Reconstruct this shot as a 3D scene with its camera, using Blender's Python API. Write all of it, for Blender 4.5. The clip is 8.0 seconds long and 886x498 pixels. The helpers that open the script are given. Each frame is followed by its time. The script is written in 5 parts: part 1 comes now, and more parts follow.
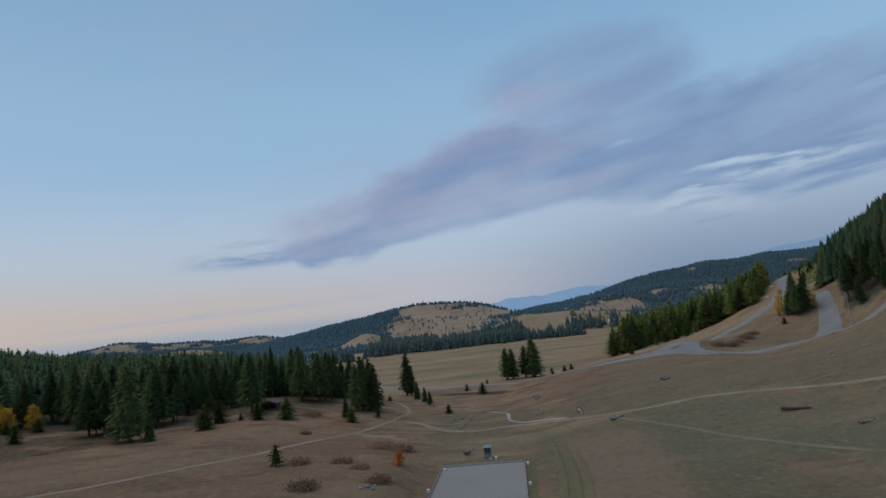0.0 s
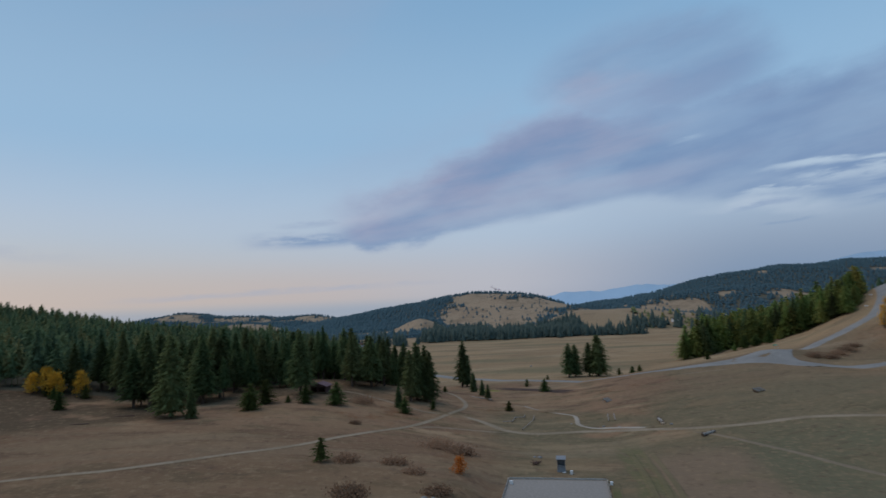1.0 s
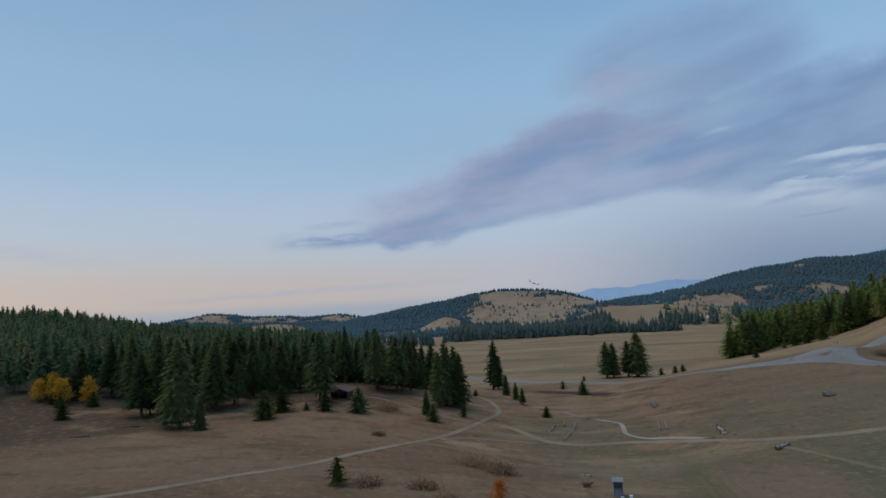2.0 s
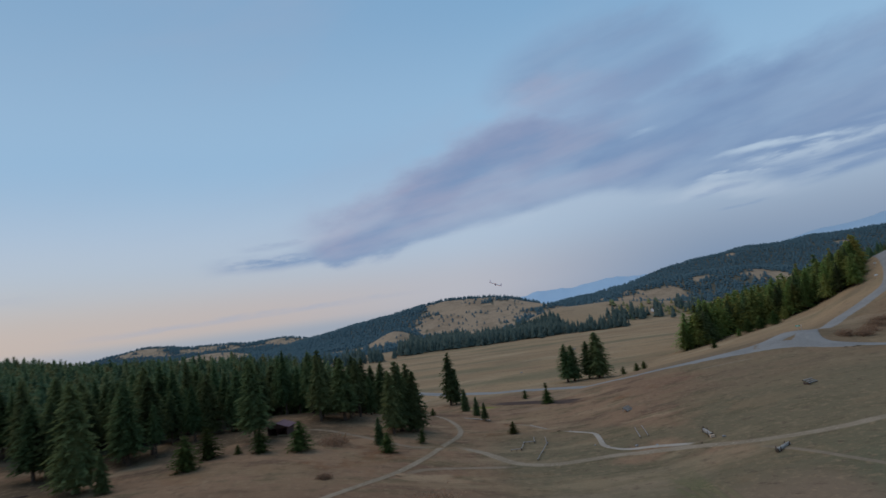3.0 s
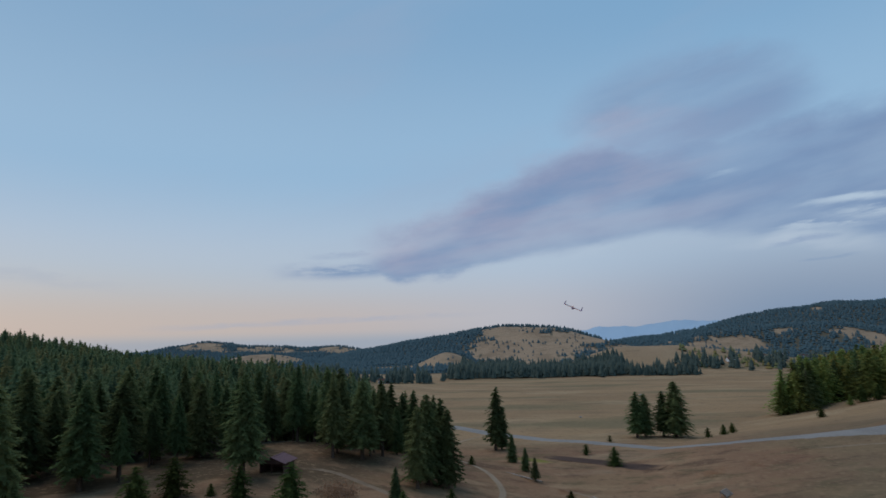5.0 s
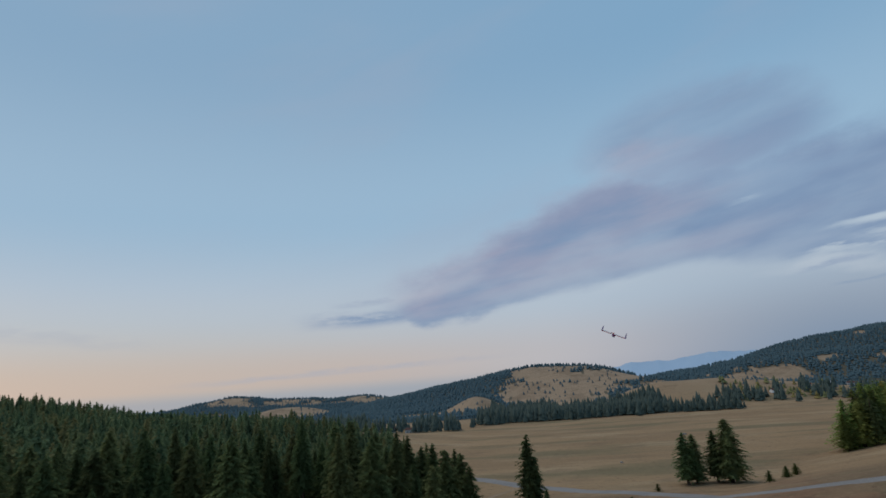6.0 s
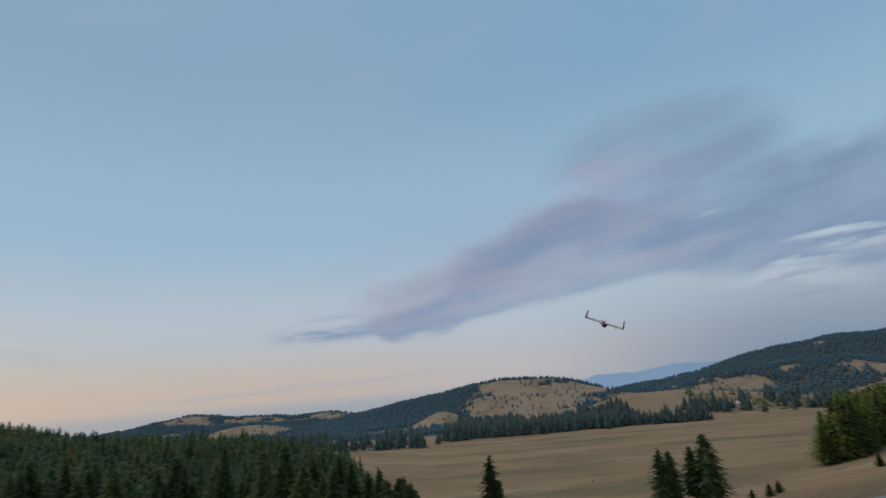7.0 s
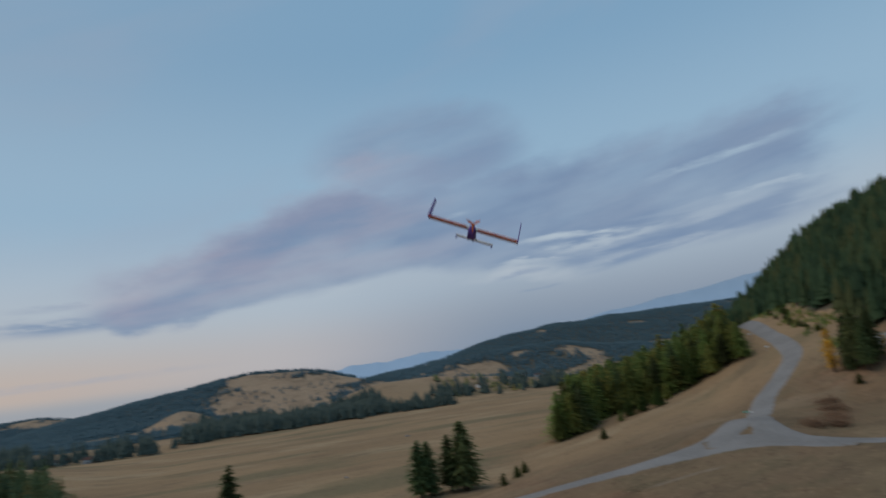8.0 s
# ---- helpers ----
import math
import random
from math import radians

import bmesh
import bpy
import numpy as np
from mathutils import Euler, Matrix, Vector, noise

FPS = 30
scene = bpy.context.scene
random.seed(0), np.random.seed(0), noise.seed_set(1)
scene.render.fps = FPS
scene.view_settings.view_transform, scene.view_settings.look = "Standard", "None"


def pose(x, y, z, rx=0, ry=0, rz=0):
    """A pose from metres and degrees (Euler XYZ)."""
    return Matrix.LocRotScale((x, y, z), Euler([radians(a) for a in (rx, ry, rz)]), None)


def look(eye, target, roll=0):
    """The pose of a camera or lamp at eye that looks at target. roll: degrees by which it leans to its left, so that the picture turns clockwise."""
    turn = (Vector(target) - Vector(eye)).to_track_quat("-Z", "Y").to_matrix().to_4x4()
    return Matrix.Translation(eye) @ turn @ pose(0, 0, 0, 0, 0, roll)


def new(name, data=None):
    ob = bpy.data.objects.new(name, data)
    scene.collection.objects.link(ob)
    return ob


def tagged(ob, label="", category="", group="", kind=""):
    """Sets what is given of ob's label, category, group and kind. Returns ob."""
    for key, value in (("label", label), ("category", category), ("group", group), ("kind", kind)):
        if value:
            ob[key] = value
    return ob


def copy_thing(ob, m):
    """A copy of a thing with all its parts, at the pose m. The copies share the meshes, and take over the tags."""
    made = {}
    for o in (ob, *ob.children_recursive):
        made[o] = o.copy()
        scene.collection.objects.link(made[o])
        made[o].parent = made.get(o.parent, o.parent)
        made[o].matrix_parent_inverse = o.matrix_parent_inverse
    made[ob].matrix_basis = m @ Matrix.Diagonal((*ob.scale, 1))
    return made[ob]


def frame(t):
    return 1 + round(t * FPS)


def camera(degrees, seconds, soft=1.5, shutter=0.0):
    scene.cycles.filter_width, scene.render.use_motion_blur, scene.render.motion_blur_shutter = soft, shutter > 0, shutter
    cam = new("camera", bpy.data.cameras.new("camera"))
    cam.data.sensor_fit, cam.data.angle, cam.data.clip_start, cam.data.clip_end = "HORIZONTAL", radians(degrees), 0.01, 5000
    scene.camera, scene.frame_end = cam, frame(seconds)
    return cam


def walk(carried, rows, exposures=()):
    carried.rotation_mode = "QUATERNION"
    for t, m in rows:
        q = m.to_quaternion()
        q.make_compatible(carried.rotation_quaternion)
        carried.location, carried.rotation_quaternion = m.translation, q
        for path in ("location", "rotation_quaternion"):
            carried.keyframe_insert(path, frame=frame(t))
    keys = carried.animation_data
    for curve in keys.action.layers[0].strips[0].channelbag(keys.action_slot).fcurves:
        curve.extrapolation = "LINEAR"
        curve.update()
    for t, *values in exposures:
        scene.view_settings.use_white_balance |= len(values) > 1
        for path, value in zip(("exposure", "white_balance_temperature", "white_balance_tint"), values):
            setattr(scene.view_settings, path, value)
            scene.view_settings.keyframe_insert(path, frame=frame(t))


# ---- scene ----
# the camera: a small chase drone, about 42 m up, flying along +y
cam = camera(73, 8.0, soft=1.5, shutter=0.4)
walk(cam, [
    (0.0, pose(0.00, 0.00, 41.46, 96.54, 5.77, -3.40)),
    (0.5, pose(-2.16, 10.66, 41.28, 96.59, 3.87, -1.63)),
    (1.0, pose(-3.54, 20.66, 41.26, 95.79, 2.30, 1.62)),
    (1.2, pose(-4.06, 24.47, 41.23, 95.62, 1.56, 2.95)),
    (2.3, pose(-5.91, 45.07, 41.26, 95.85, 3.38, 3.98)),
    (2.5, pose(-6.21, 49.40, 41.26, 96.05, 4.36, 3.09)),
    (3.0, pose(-7.14, 61.21, 41.17, 96.45, 7.33, -0.91)),
    (3.5, pose(-7.99, 71.89, 41.34, 96.54, 6.86, -3.98)),
    (4.0, pose(-7.67, 81.59, 41.73, 97.49, 2.19, -3.38)),
    (4.5, pose(-6.28, 90.84, 41.75, 98.69, -0.00, -0.16)),
    (5.0, pose(-5.11, 101.15, 41.94, 98.96, 1.24, 4.37)),
    (5.2, pose(-4.73, 105.14, 41.97, 99.44, 1.12, 5.03)),
    (6.3, pose(-3.16, 126.37, 42.18, 103.95, 4.55, 7.40)),
    (6.5, pose(-2.75, 130.81, 42.23, 104.00, 4.57, 7.12)),
    (7.0, pose(-1.73, 143.27, 42.28, 104.30, 4.63, 4.16)),
    (7.5, pose(-0.71, 155.97, 42.62, 103.82, 5.24, -4.31)),
    (8.0, pose(0.00, 167.98, 42.81, 101.19, 7.06, -18.66)),], exposures=[(0.0, 0.0, 6250, 10), (4.5, 0.0, 6250, 10), (6.5, 0.0, 6800, 10), (6.8, 0.0, 6800, 10), (8.0, -0.1, 6800, 10)])

# ---- sky and light ----
SUN_AZ, SUN_EL = -62.0, 3.0      # degrees, azimuth from +y towards +x


def build_sky():
    world = bpy.data.worlds.new("dusk_sky")
    scene.world = world
    world.use_nodes = True
    nt = world.node_tree
    nt.nodes.clear()

    def node(kind, **values):
        n = nt.nodes.new(kind)
        for key, value in values.items():
            n.inputs[key].default_value = value
        return n

    def put(sock, value):
        if isinstance(value, (int, float)):
            sock.default_value = value
        else:
            nt.links.new(value, sock)

    def m(op, a, b=0.0, c=0.0):
        n = nt.nodes.new("ShaderNodeMath")
        n.operation = op
        for i, v in enumerate((a, b, c)):
            put(n.inputs[i], v)
        return n.outputs[0]

    def step(lo, hi, v):
        n = nt.nodes.new("ShaderNodeMapRange")
        n.interpolation_type = "SMOOTHSTEP"
        put(n.inputs["Value"], v)
        put(n.inputs["From Min"], lo)
        put(n.inputs["From Max"], hi)
        return n.outputs["Result"]

    def ramp(v, stops, smooth=True):
        n = nt.nodes.new("ShaderNodeValToRGB")
        r = n.color_ramp
        r.interpolation = "EASE" if smooth else "LINEAR"
        while len(r.elements) < len(stops):
            r.elements.new(0.5)
        for e, (p, c) in zip(r.elements, stops):
            e.position = p
            e.color = (*c, 1) if not isinstance(c, float) else (c, c, c, 1)
        put(n.inputs[0], v)
        return n.outputs[0]

    def mix(f, a, b):
        n = nt.nodes.new("ShaderNodeMix")
        n.data_type = "RGBA"
        put(n.inputs[0], f)
        for i, v in ((6, a), (7, b)):
            if isinstance(v, tuple):
                n.inputs[i].default_value = (*v, 1)
            else:
                nt.links.new(v, n.inputs[i])
        return n.outputs[2]

    way = node("ShaderNodeTexCoord").outputs["Generated"]
    sep = nt.nodes.new("ShaderNodeSeparateXYZ")
    nt.links.new(way, sep.inputs[0])
    x, y, z = sep.outputs
    az = m("MULTIPLY", m("ARCTAN2", x, y), 57.2958)
    el = m("MULTIPLY", m("ARCSINE", z), 57.2958)

    def wisps(sa, se, shear, scale, detail, seed, rough=0.55):
        v = nt.nodes.new("ShaderNodeCombineXYZ")
        put(v.inputs[0], m("MULTIPLY", az, sa))
        put(v.inputs[1], m("MULTIPLY", m("SUBTRACT", el, m("MULTIPLY", az, shear)), se))
        v.inputs[2].default_value = seed
        n = node("ShaderNodeTexNoise", Scale=scale, Detail=detail, Roughness=rough)
        nt.links.new(v.outputs[0], n.inputs["Vector"])
        return n.outputs[0]

    # clear sky: blue overhead, pale and faintly pink at the horizon, peach where the sun went down
    up = m("DIVIDE", el, 60.0)
    clear = ramp(up, [(0.0, (.42, .44, .50)), (0.04, (.47, .49, .55)), (0.13, (.44, .54, .66)), (0.28, (.31, .49, .68)),
                      (0.52, (.215, .395, .60)), (1.0, (.15, .30, .50))])
    west = m("MULTIPLY", step(16.0, -42.0, az), step(11.0, 1.0, el))
    clear = mix(m("MULTIPLY", west, 0.52), clear, (.58, .51, .405))
    glow = m("MULTIPLY", m("MULTIPLY", step(0.3, 1.6, el), step(5.5, 2.0, el)), step(4.0, -18.0, az))
    clear = mix(m("MULTIPLY", glow, 0.32), clear, (.545, .415, .355))
    pink = m("MULTIPLY", m("MULTIPLY", step(0.2, 2.0, el), step(7.0, 2.5, el)), m("MULTIPLY", step(45.0, 5.0, az), 0.06))
    clear = mix(pink, clear, (.60, .45, .45))
    # the blue earth-shadow haze low down
    clear = mix(m("MULTIPLY", step(12.0, 0.5, el), m("MULTIPLY", step(2.0, 28.0, az), 1.0)), clear, (.205, .295, .43))
    clear = mix(m("MULTIPLY", step(1.5, 0.2, el), m("MULTIPLY", step(8.0, -8.0, az), 0.7)), clear, (.30, .37, .46))
    nish = nt.nodes.new("ShaderNodeTexSky")
    nish.sky_type = "NISHITA"
    nish.sun_disc = False
    nish.sun_elevation, nish.sun_rotation = radians(SUN_EL), radians(SUN_AZ)
    dusk = nt.nodes.new("ShaderNodeVectorMath")
    dusk.operation = "SCALE"
    nt.links.new(nish.outputs[0], dusk.inputs[0])
    dusk.inputs["Scale"].default_value = 0.1
    clear = mix(0.06, clear, dusk.outputs[0])
    # faint high veil
    veil = m("MULTIPLY", step(0.45, 0.75, wisps(0.03, 0.10, 0.25, 1.0, 4.0, 3.1)), m("MULTIPLY", step(4.0, 14.0, el), 0.28))
    clear = mix(veil, clear, (.34, .40, .53))

    clear = mix(m("MULTIPLY", m("MULTIPLY", step(25.0, -25.0, az), step(8.0, 26.0, el)), 0.16), clear, (.37, .42, .50))
    # the long cloud bank
    wob = m("MULTIPLY", m("SUBTRACT", wisps(0.10, 0.30, 0.13, 1.0, 6.0, 0.4, 0.56), 0.5), 5.0)
    puff = m("MULTIPLY", m("SUBTRACT", wisps(0.22, 0.40, 0.10, 1.0, 8.0, 2.6, 0.60), 0.5), 3.4)
    ew, et = m("ADD", el, m("MULTIPLY", wob, m("ADD", 0.5, m("MULTIPLY", step(6.0, -8.0, az), 0.5)))), m("ADD", el, m("ADD", m("MULTIPLY", wob, 0.7), puff))

    def edge_of(stops):
        return m("MULTIPLY", ramp(m("DIVIDE", m("ADD", az, 40.0), 120.0), [((p + 40.0) / 120.0, v / 30.0) for p, v in stops], False), 30.0)

    low = edge_of([(-40, 12), (-16, 9.2), (-12, 7.6), (-8.5, 5.9), (-5, 5.9), (2.4, 7.3), (12.8, 9.1), (18, 8.9), (24, 8.3), (34, 7.4), (43, 7.6), (50, 8.0), (56, 8.6), (62, 9.5), (80, 12)])
    top = edge_of([(-40, 7), (-18, 8.8), (-12.5, 10.3), (-8, 11.6), (-3.5, 13.2), (2, 15.9), (6.6, 17.9), (11, 18.6), (17, 18.9), (26, 18.7), (36, 18.2), (48, 18.4), (53, 18.2), (58, 17.0), (80, 16)])
    above, below = m("SUBTRACT", ew, low), m("SUBTRACT", top, et)
    body = m("MULTIPLY", m("MULTIPLY", step(-0.3, 1.0, above), step(-1.2, 2.6, below)), m("MULTIPLY", step(-13.5, -7.5, m("ADD", az, m("MULTIPLY", wob, 1.3))), step(58.5, 50.0, m("ADD", m("ADD", az, m("MULTIPLY", wob, 3.5)), m("MULTIPLY", m("SUBTRACT", 16.0, el), 0.5)))))
    grain = wisps(0.30, 1.3, 0.07, 1.0, 6.0, 1.7, 0.6)

    def streak(a0, e0, a1, e1, half, bow=0.0, rough=0.35):
        """A long thin wisp between two directions, tapering to both ends."""
        f = m("DIVIDE", m("SUBTRACT", az, a0), a1 - a0)
        line = m("ADD", m("ADD", e0, m("MULTIPLY", f, e1 - e0)), m("MULTIPLY", m("SUBTRACT", grain, 0.5), rough * 2.2))
        if bow:
            line = m("ADD", line, m("MULTIPLY", m("MULTIPLY", f, m("SUBTRACT", 1.0, f)), 4 * bow))
        off = m("ABSOLUTE", m("SUBTRACT", m("ADD", el, m("MULTIPLY", wob, rough * 0.5)), line))
        taper = m("MULTIPLY", step(0.0, 0.35, f), step(1.0, 0.65, f))
        return m("MULTIPLY", step(half, half * 0.1, off), m("MULTIPLY", taper, m("ADD", 0.35, m("MULTIPLY", step(0.35, 0.62, grain), 0.65))))

    # two prongs at its western end
    prong = m("MULTIPLY", streak(-21.5, 6.7, -5.0, 7.4, 1.1), 0.9)
    prong = m("MAXIMUM", prong, m("MULTIPLY", streak(-18.0, 8.2, -8.0, 8.8, 0.45), 0.6))
    dx = m("DIVIDE", m("SUBTRACT", m("ADD", az, m("MULTIPLY", puff, 1.0)), 19.0), 10.5)
    dy = m("DIVIDE", m("SUBTRACT", m("ADD", el, m("MULTIPLY", puff, 0.6)), 20.2), 4.6)
    knob = step(1.45, 0.3, m("ADD", m("MULTIPLY", dx, dx), m("MULTIPLY", dy, dy)))
    fine = wisps(0.085, 0.26, 0.13, 1.0, 4.0, 5.2, 0.5)
    # bright rents in the eastern half, where the pale sky behind shows
    rents = m("MAXIMUM", streak(25.5, 10.3, 40.5, 9.9, 0.42, 0.55), m("MULTIPLY", streak(27.0, 9.0, 43.0, 9.6, 0.75, 0.2, 0.8), 0.8))
    rents = m("MAXIMUM", rents, m("MULTIPLY", streak(24.0, 8.3, 33.0, 8.6, 0.5, 0.1, 0.8), 0.9))
    rents = m("MAXIMUM", rents, m("MULTIPLY", streak(38.0, 13.8, 54.5, 15.6, 0.45, 0.2), 0.7))
    rents = m("MAXIMUM", rents, m("MULTIPLY", streak(44.0, 10.6, 56.0, 11.6, 0.5, 0.2, 0.8), 0.6))
    rents = m("MAXIMUM", rents, m("MULTIPLY", streak(19.5, 13.9, 23.5, 14.3, 0.28), 0.35))
    rents = m("MAXIMUM", rents, m("MULTIPLY", m("MULTIPLY", step(26.0, 36.0, az), step(13.0, 9.0, ew)), m("MULTIPLY", step(0.50, 0.66, wisps(0.05, 0.5, 0.06, 1.0, 7.0, 7.7, 0.56)), 0.55)))
    dens = m("MAXIMUM", m("MULTIPLY", body, m("SUBTRACT", 0.97, m("MULTIPLY", rents, 0.93))), m("MULTIPLY", knob, 0.80))
    dens = m("MAXIMUM", dens, prong)
    dens = m("MULTIPLY", dens, m("ADD", 0.58, m("MULTIPLY", step(0.28, 0.62, fine), 0.40)))
    # dark streaks and cloudlets under the bank, thin veils low in the west
    dens = m("MAXIMUM", dens, m("MULTIPLY", streak(30.5, 6.9, 50.0, 9.2, 0.62, 0.0), 0.85))
    dens = m("MAXIMUM", dens, m("MULTIPLY", streak(23.5, 7.4, 31.0, 8.0, 0.36), 0.8))
    dens = m("MAXIMUM", dens, m("MULTIPLY", streak(26.3, 6.0, 31.2, 6.5, 0.2), 0.6))
    thin = m("MULTIPLY", streak(-34.0, 1.6, 2.0, 2.9, 0.45, 0.0, 0.25), 0.5)
    thin = m("MAXIMUM", thin, m("MULTIPLY", streak(-20.0, 2.1, -4.0, 2.5, 0.22, 0.0, 0.25), 0.35))
    thin = m("MAXIMUM", thin, m("MULTIPLY", streak(-60.0, 9.0, -28.0, 4.5, 0.9, 0.0, 0.8), 0.25))
    thin = m("MAXIMUM", thin, m("MULTIPLY", streak(16.2, 4.8, 19.6, 5.0, 0.16), 0.5))
    tone = step(0.35, 0.68, wisps(0.05, 0.30, 0.17, 1.0, 5.0, 9.3))
    rosy = m("MULTIPLY", step(34.0, 6.0, az), m("MULTIPLY", m("MULTIPLY", step(0.2, 2.2, above), step(-2.6, 0.2, below)), m("ADD", m("MULTIPLY", tone, 0.45), m("MULTIPLY", step(5.0, 0.6, below), 0.55))))
    grey = mix(tone, (.180, .275, .445), (.235, .325, .48))
    grey = mix(m("MULTIPLY", rosy, 0.8), grey, (.40, .355, .455))
    grey = mix(m("MULTIPLY", m("MULTIPLY", step(0.6, 0.15, dens), step(30.0, 0.0, az)), 0.2), grey, (.48, .43, .52))
    cover = mix(dens, clear, grey)
    cover = mix(m("MULTIPLY", m("MULTIPLY", rents, body), 0.34), cover, (.54, .62, .70))
    cover = mix(thin, cover, (.36, .41, .51))
    # pale ragged fringe along the foot of the bank
    edge = m("MULTIPLY", m("MULTIPLY", step(-1.3, -0.1, above), step(0.7, -0.1, above)), m("MULTIPLY", step(4.0, 16.0, az), step(36.0, 26.0, az)))
    cover = mix(m("MULTIPLY", edge, m("MULTIPLY", step(0.40, 0.62, fine), 0.5)), cover, (.58, .64, .71))
    full = mix(step(-0.6, -2.5, el), cover, (.11, .085, .06))
    bg = nt.nodes.new("ShaderNodeBackground")
    nt.links.new(full, bg.inputs[0])
    bg.inputs[1].default_value = 1.0
    out = nt.nodes.new("ShaderNodeOutputWorld")
    nt.links.new(bg.outputs[0], out.inputs[0])


build_sky()
# warm fill lamp added 58 degrees up to brighten trees and ground
sun_data = bpy.data.lights.new("afterglow", "SUN")
sun_data.energy, sun_data.angle, sun_data.color = 1.2, radians(60), (1.0, 0.87, 0.78)
afterglow = new("afterglow", sun_data)
afterglow.matrix_world = look((0, 0, 300), (-100 * math.sin(radians(SUN_AZ)), -100 * math.cos(radians(SUN_AZ)), 300 - 100 * math.tan(radians(58))))


# ---- materials ----
def material(name, base, second=None, rough=0.9, scale=1.0, fine=12.0, bump=0.3, metal=0.0, spread=0.0, gloss=0.2, third=None, coords="Object"):
    """A principled surface: two colours mixed by broad noise, a third in fine grain; spread varies it from object to object."""
    mt = bpy.data.materials.new(name)
    mt.use_nodes = True
    nt = mt.node_tree
    p = nt.nodes["Principled BSDF"]
    p.inputs["Roughness"].default_value = rough
    p.inputs["Metallic"].default_value = metal
    p.inputs["Specular IOR Level"].default_value = gloss
    tc = nt.nodes.new("ShaderNodeTexCoord")
    src = tc.outputs[coords]

    def noise_of(s, detail):
        n = nt.nodes.new("ShaderNodeTexNoise")
        n.inputs["Scale"].default_value = s
        n.inputs["Detail"].default_value = detail
        nt.links.new(src, n.inputs["Vector"])
        return n.outputs[0]

    def spread_of(v, lo, hi):
        r = nt.nodes.new("ShaderNodeMapRange")
        nt.links.new(v, r.inputs[0])
        r.inputs[1].default_value, r.inputs[2].default_value = lo, hi
        return r.outputs[0]

    def mix(f, a, b):
        n = nt.nodes.new("ShaderNodeMix")
        n.data_type = "RGBA"
        if isinstance(f, float):
            n.inputs[0].default_value = f
        else:
            nt.links.new(f, n.inputs[0])
        for i, v in ((6, a), (7, b)):
            if isinstance(v, tuple):
                n.inputs[i].default_value = (*v, 1)
            else:
                nt.links.new(v, n.inputs[i])
        return n.outputs[2]

    second = second or tuple(c * 0.7 for c in base)
    third = third or tuple(min(1, c * 1.25) for c in base)
    grain = noise_of(fine, 6.0)
    col = mix(spread_of(noise_of(scale, 5.0), 0.35, 0.65), base, second)
    col = mix(spread_of(grain, 0.45, 0.75), col, third)
    if spread:
        info = nt.nodes.new("ShaderNodeObjectInfo")
        hsv = nt.nodes.new("ShaderNodeHueSaturation")
        r = nt.nodes.new("ShaderNodeMapRange")
        nt.links.new(info.outputs["Random"], r.inputs[0])
        r.inputs[3].default_value, r.inputs[4].default_value = 1 - spread, 1 + spread
        nt.links.new(r.outputs[0], hsv.inputs["Value"])
        if spread > 0.25:
            many = nt.nodes.new("ShaderNodeMath")
            many.operation = "MULTIPLY"
            nt.links.new(info.outputs["Random"], many.inputs[0])
            many.inputs[1].default_value = 7.31
            part_of = nt.nodes.new("ShaderNodeMath")
            part_of.operation = "FRACT"
            nt.links.new(many.outputs[0], part_of.inputs[0])
            hue = nt.nodes.new("ShaderNodeMapRange")
            nt.links.new(part_of.outputs[0], hue.inputs[0])
            hue.inputs[3].default_value, hue.inputs[4].default_value = 0.465, 0.53
            nt.links.new(hue.outputs[0], hsv.inputs["Hue"])
        nt.links.new(col, hsv.inputs["Color"])
        col = hsv.outputs[0]
    nt.links.new(col, p.inputs["Base Color"])
    if bump:
        b = nt.nodes.new("ShaderNodeBump")
        b.inputs["Strength"].default_value = bump
        b.inputs["Distance"].default_value = 0.2
        nt.links.new(grain, b.inputs["Height"])
        nt.links.new(b.outputs[0], p.inputs["Normal"])
    return mt


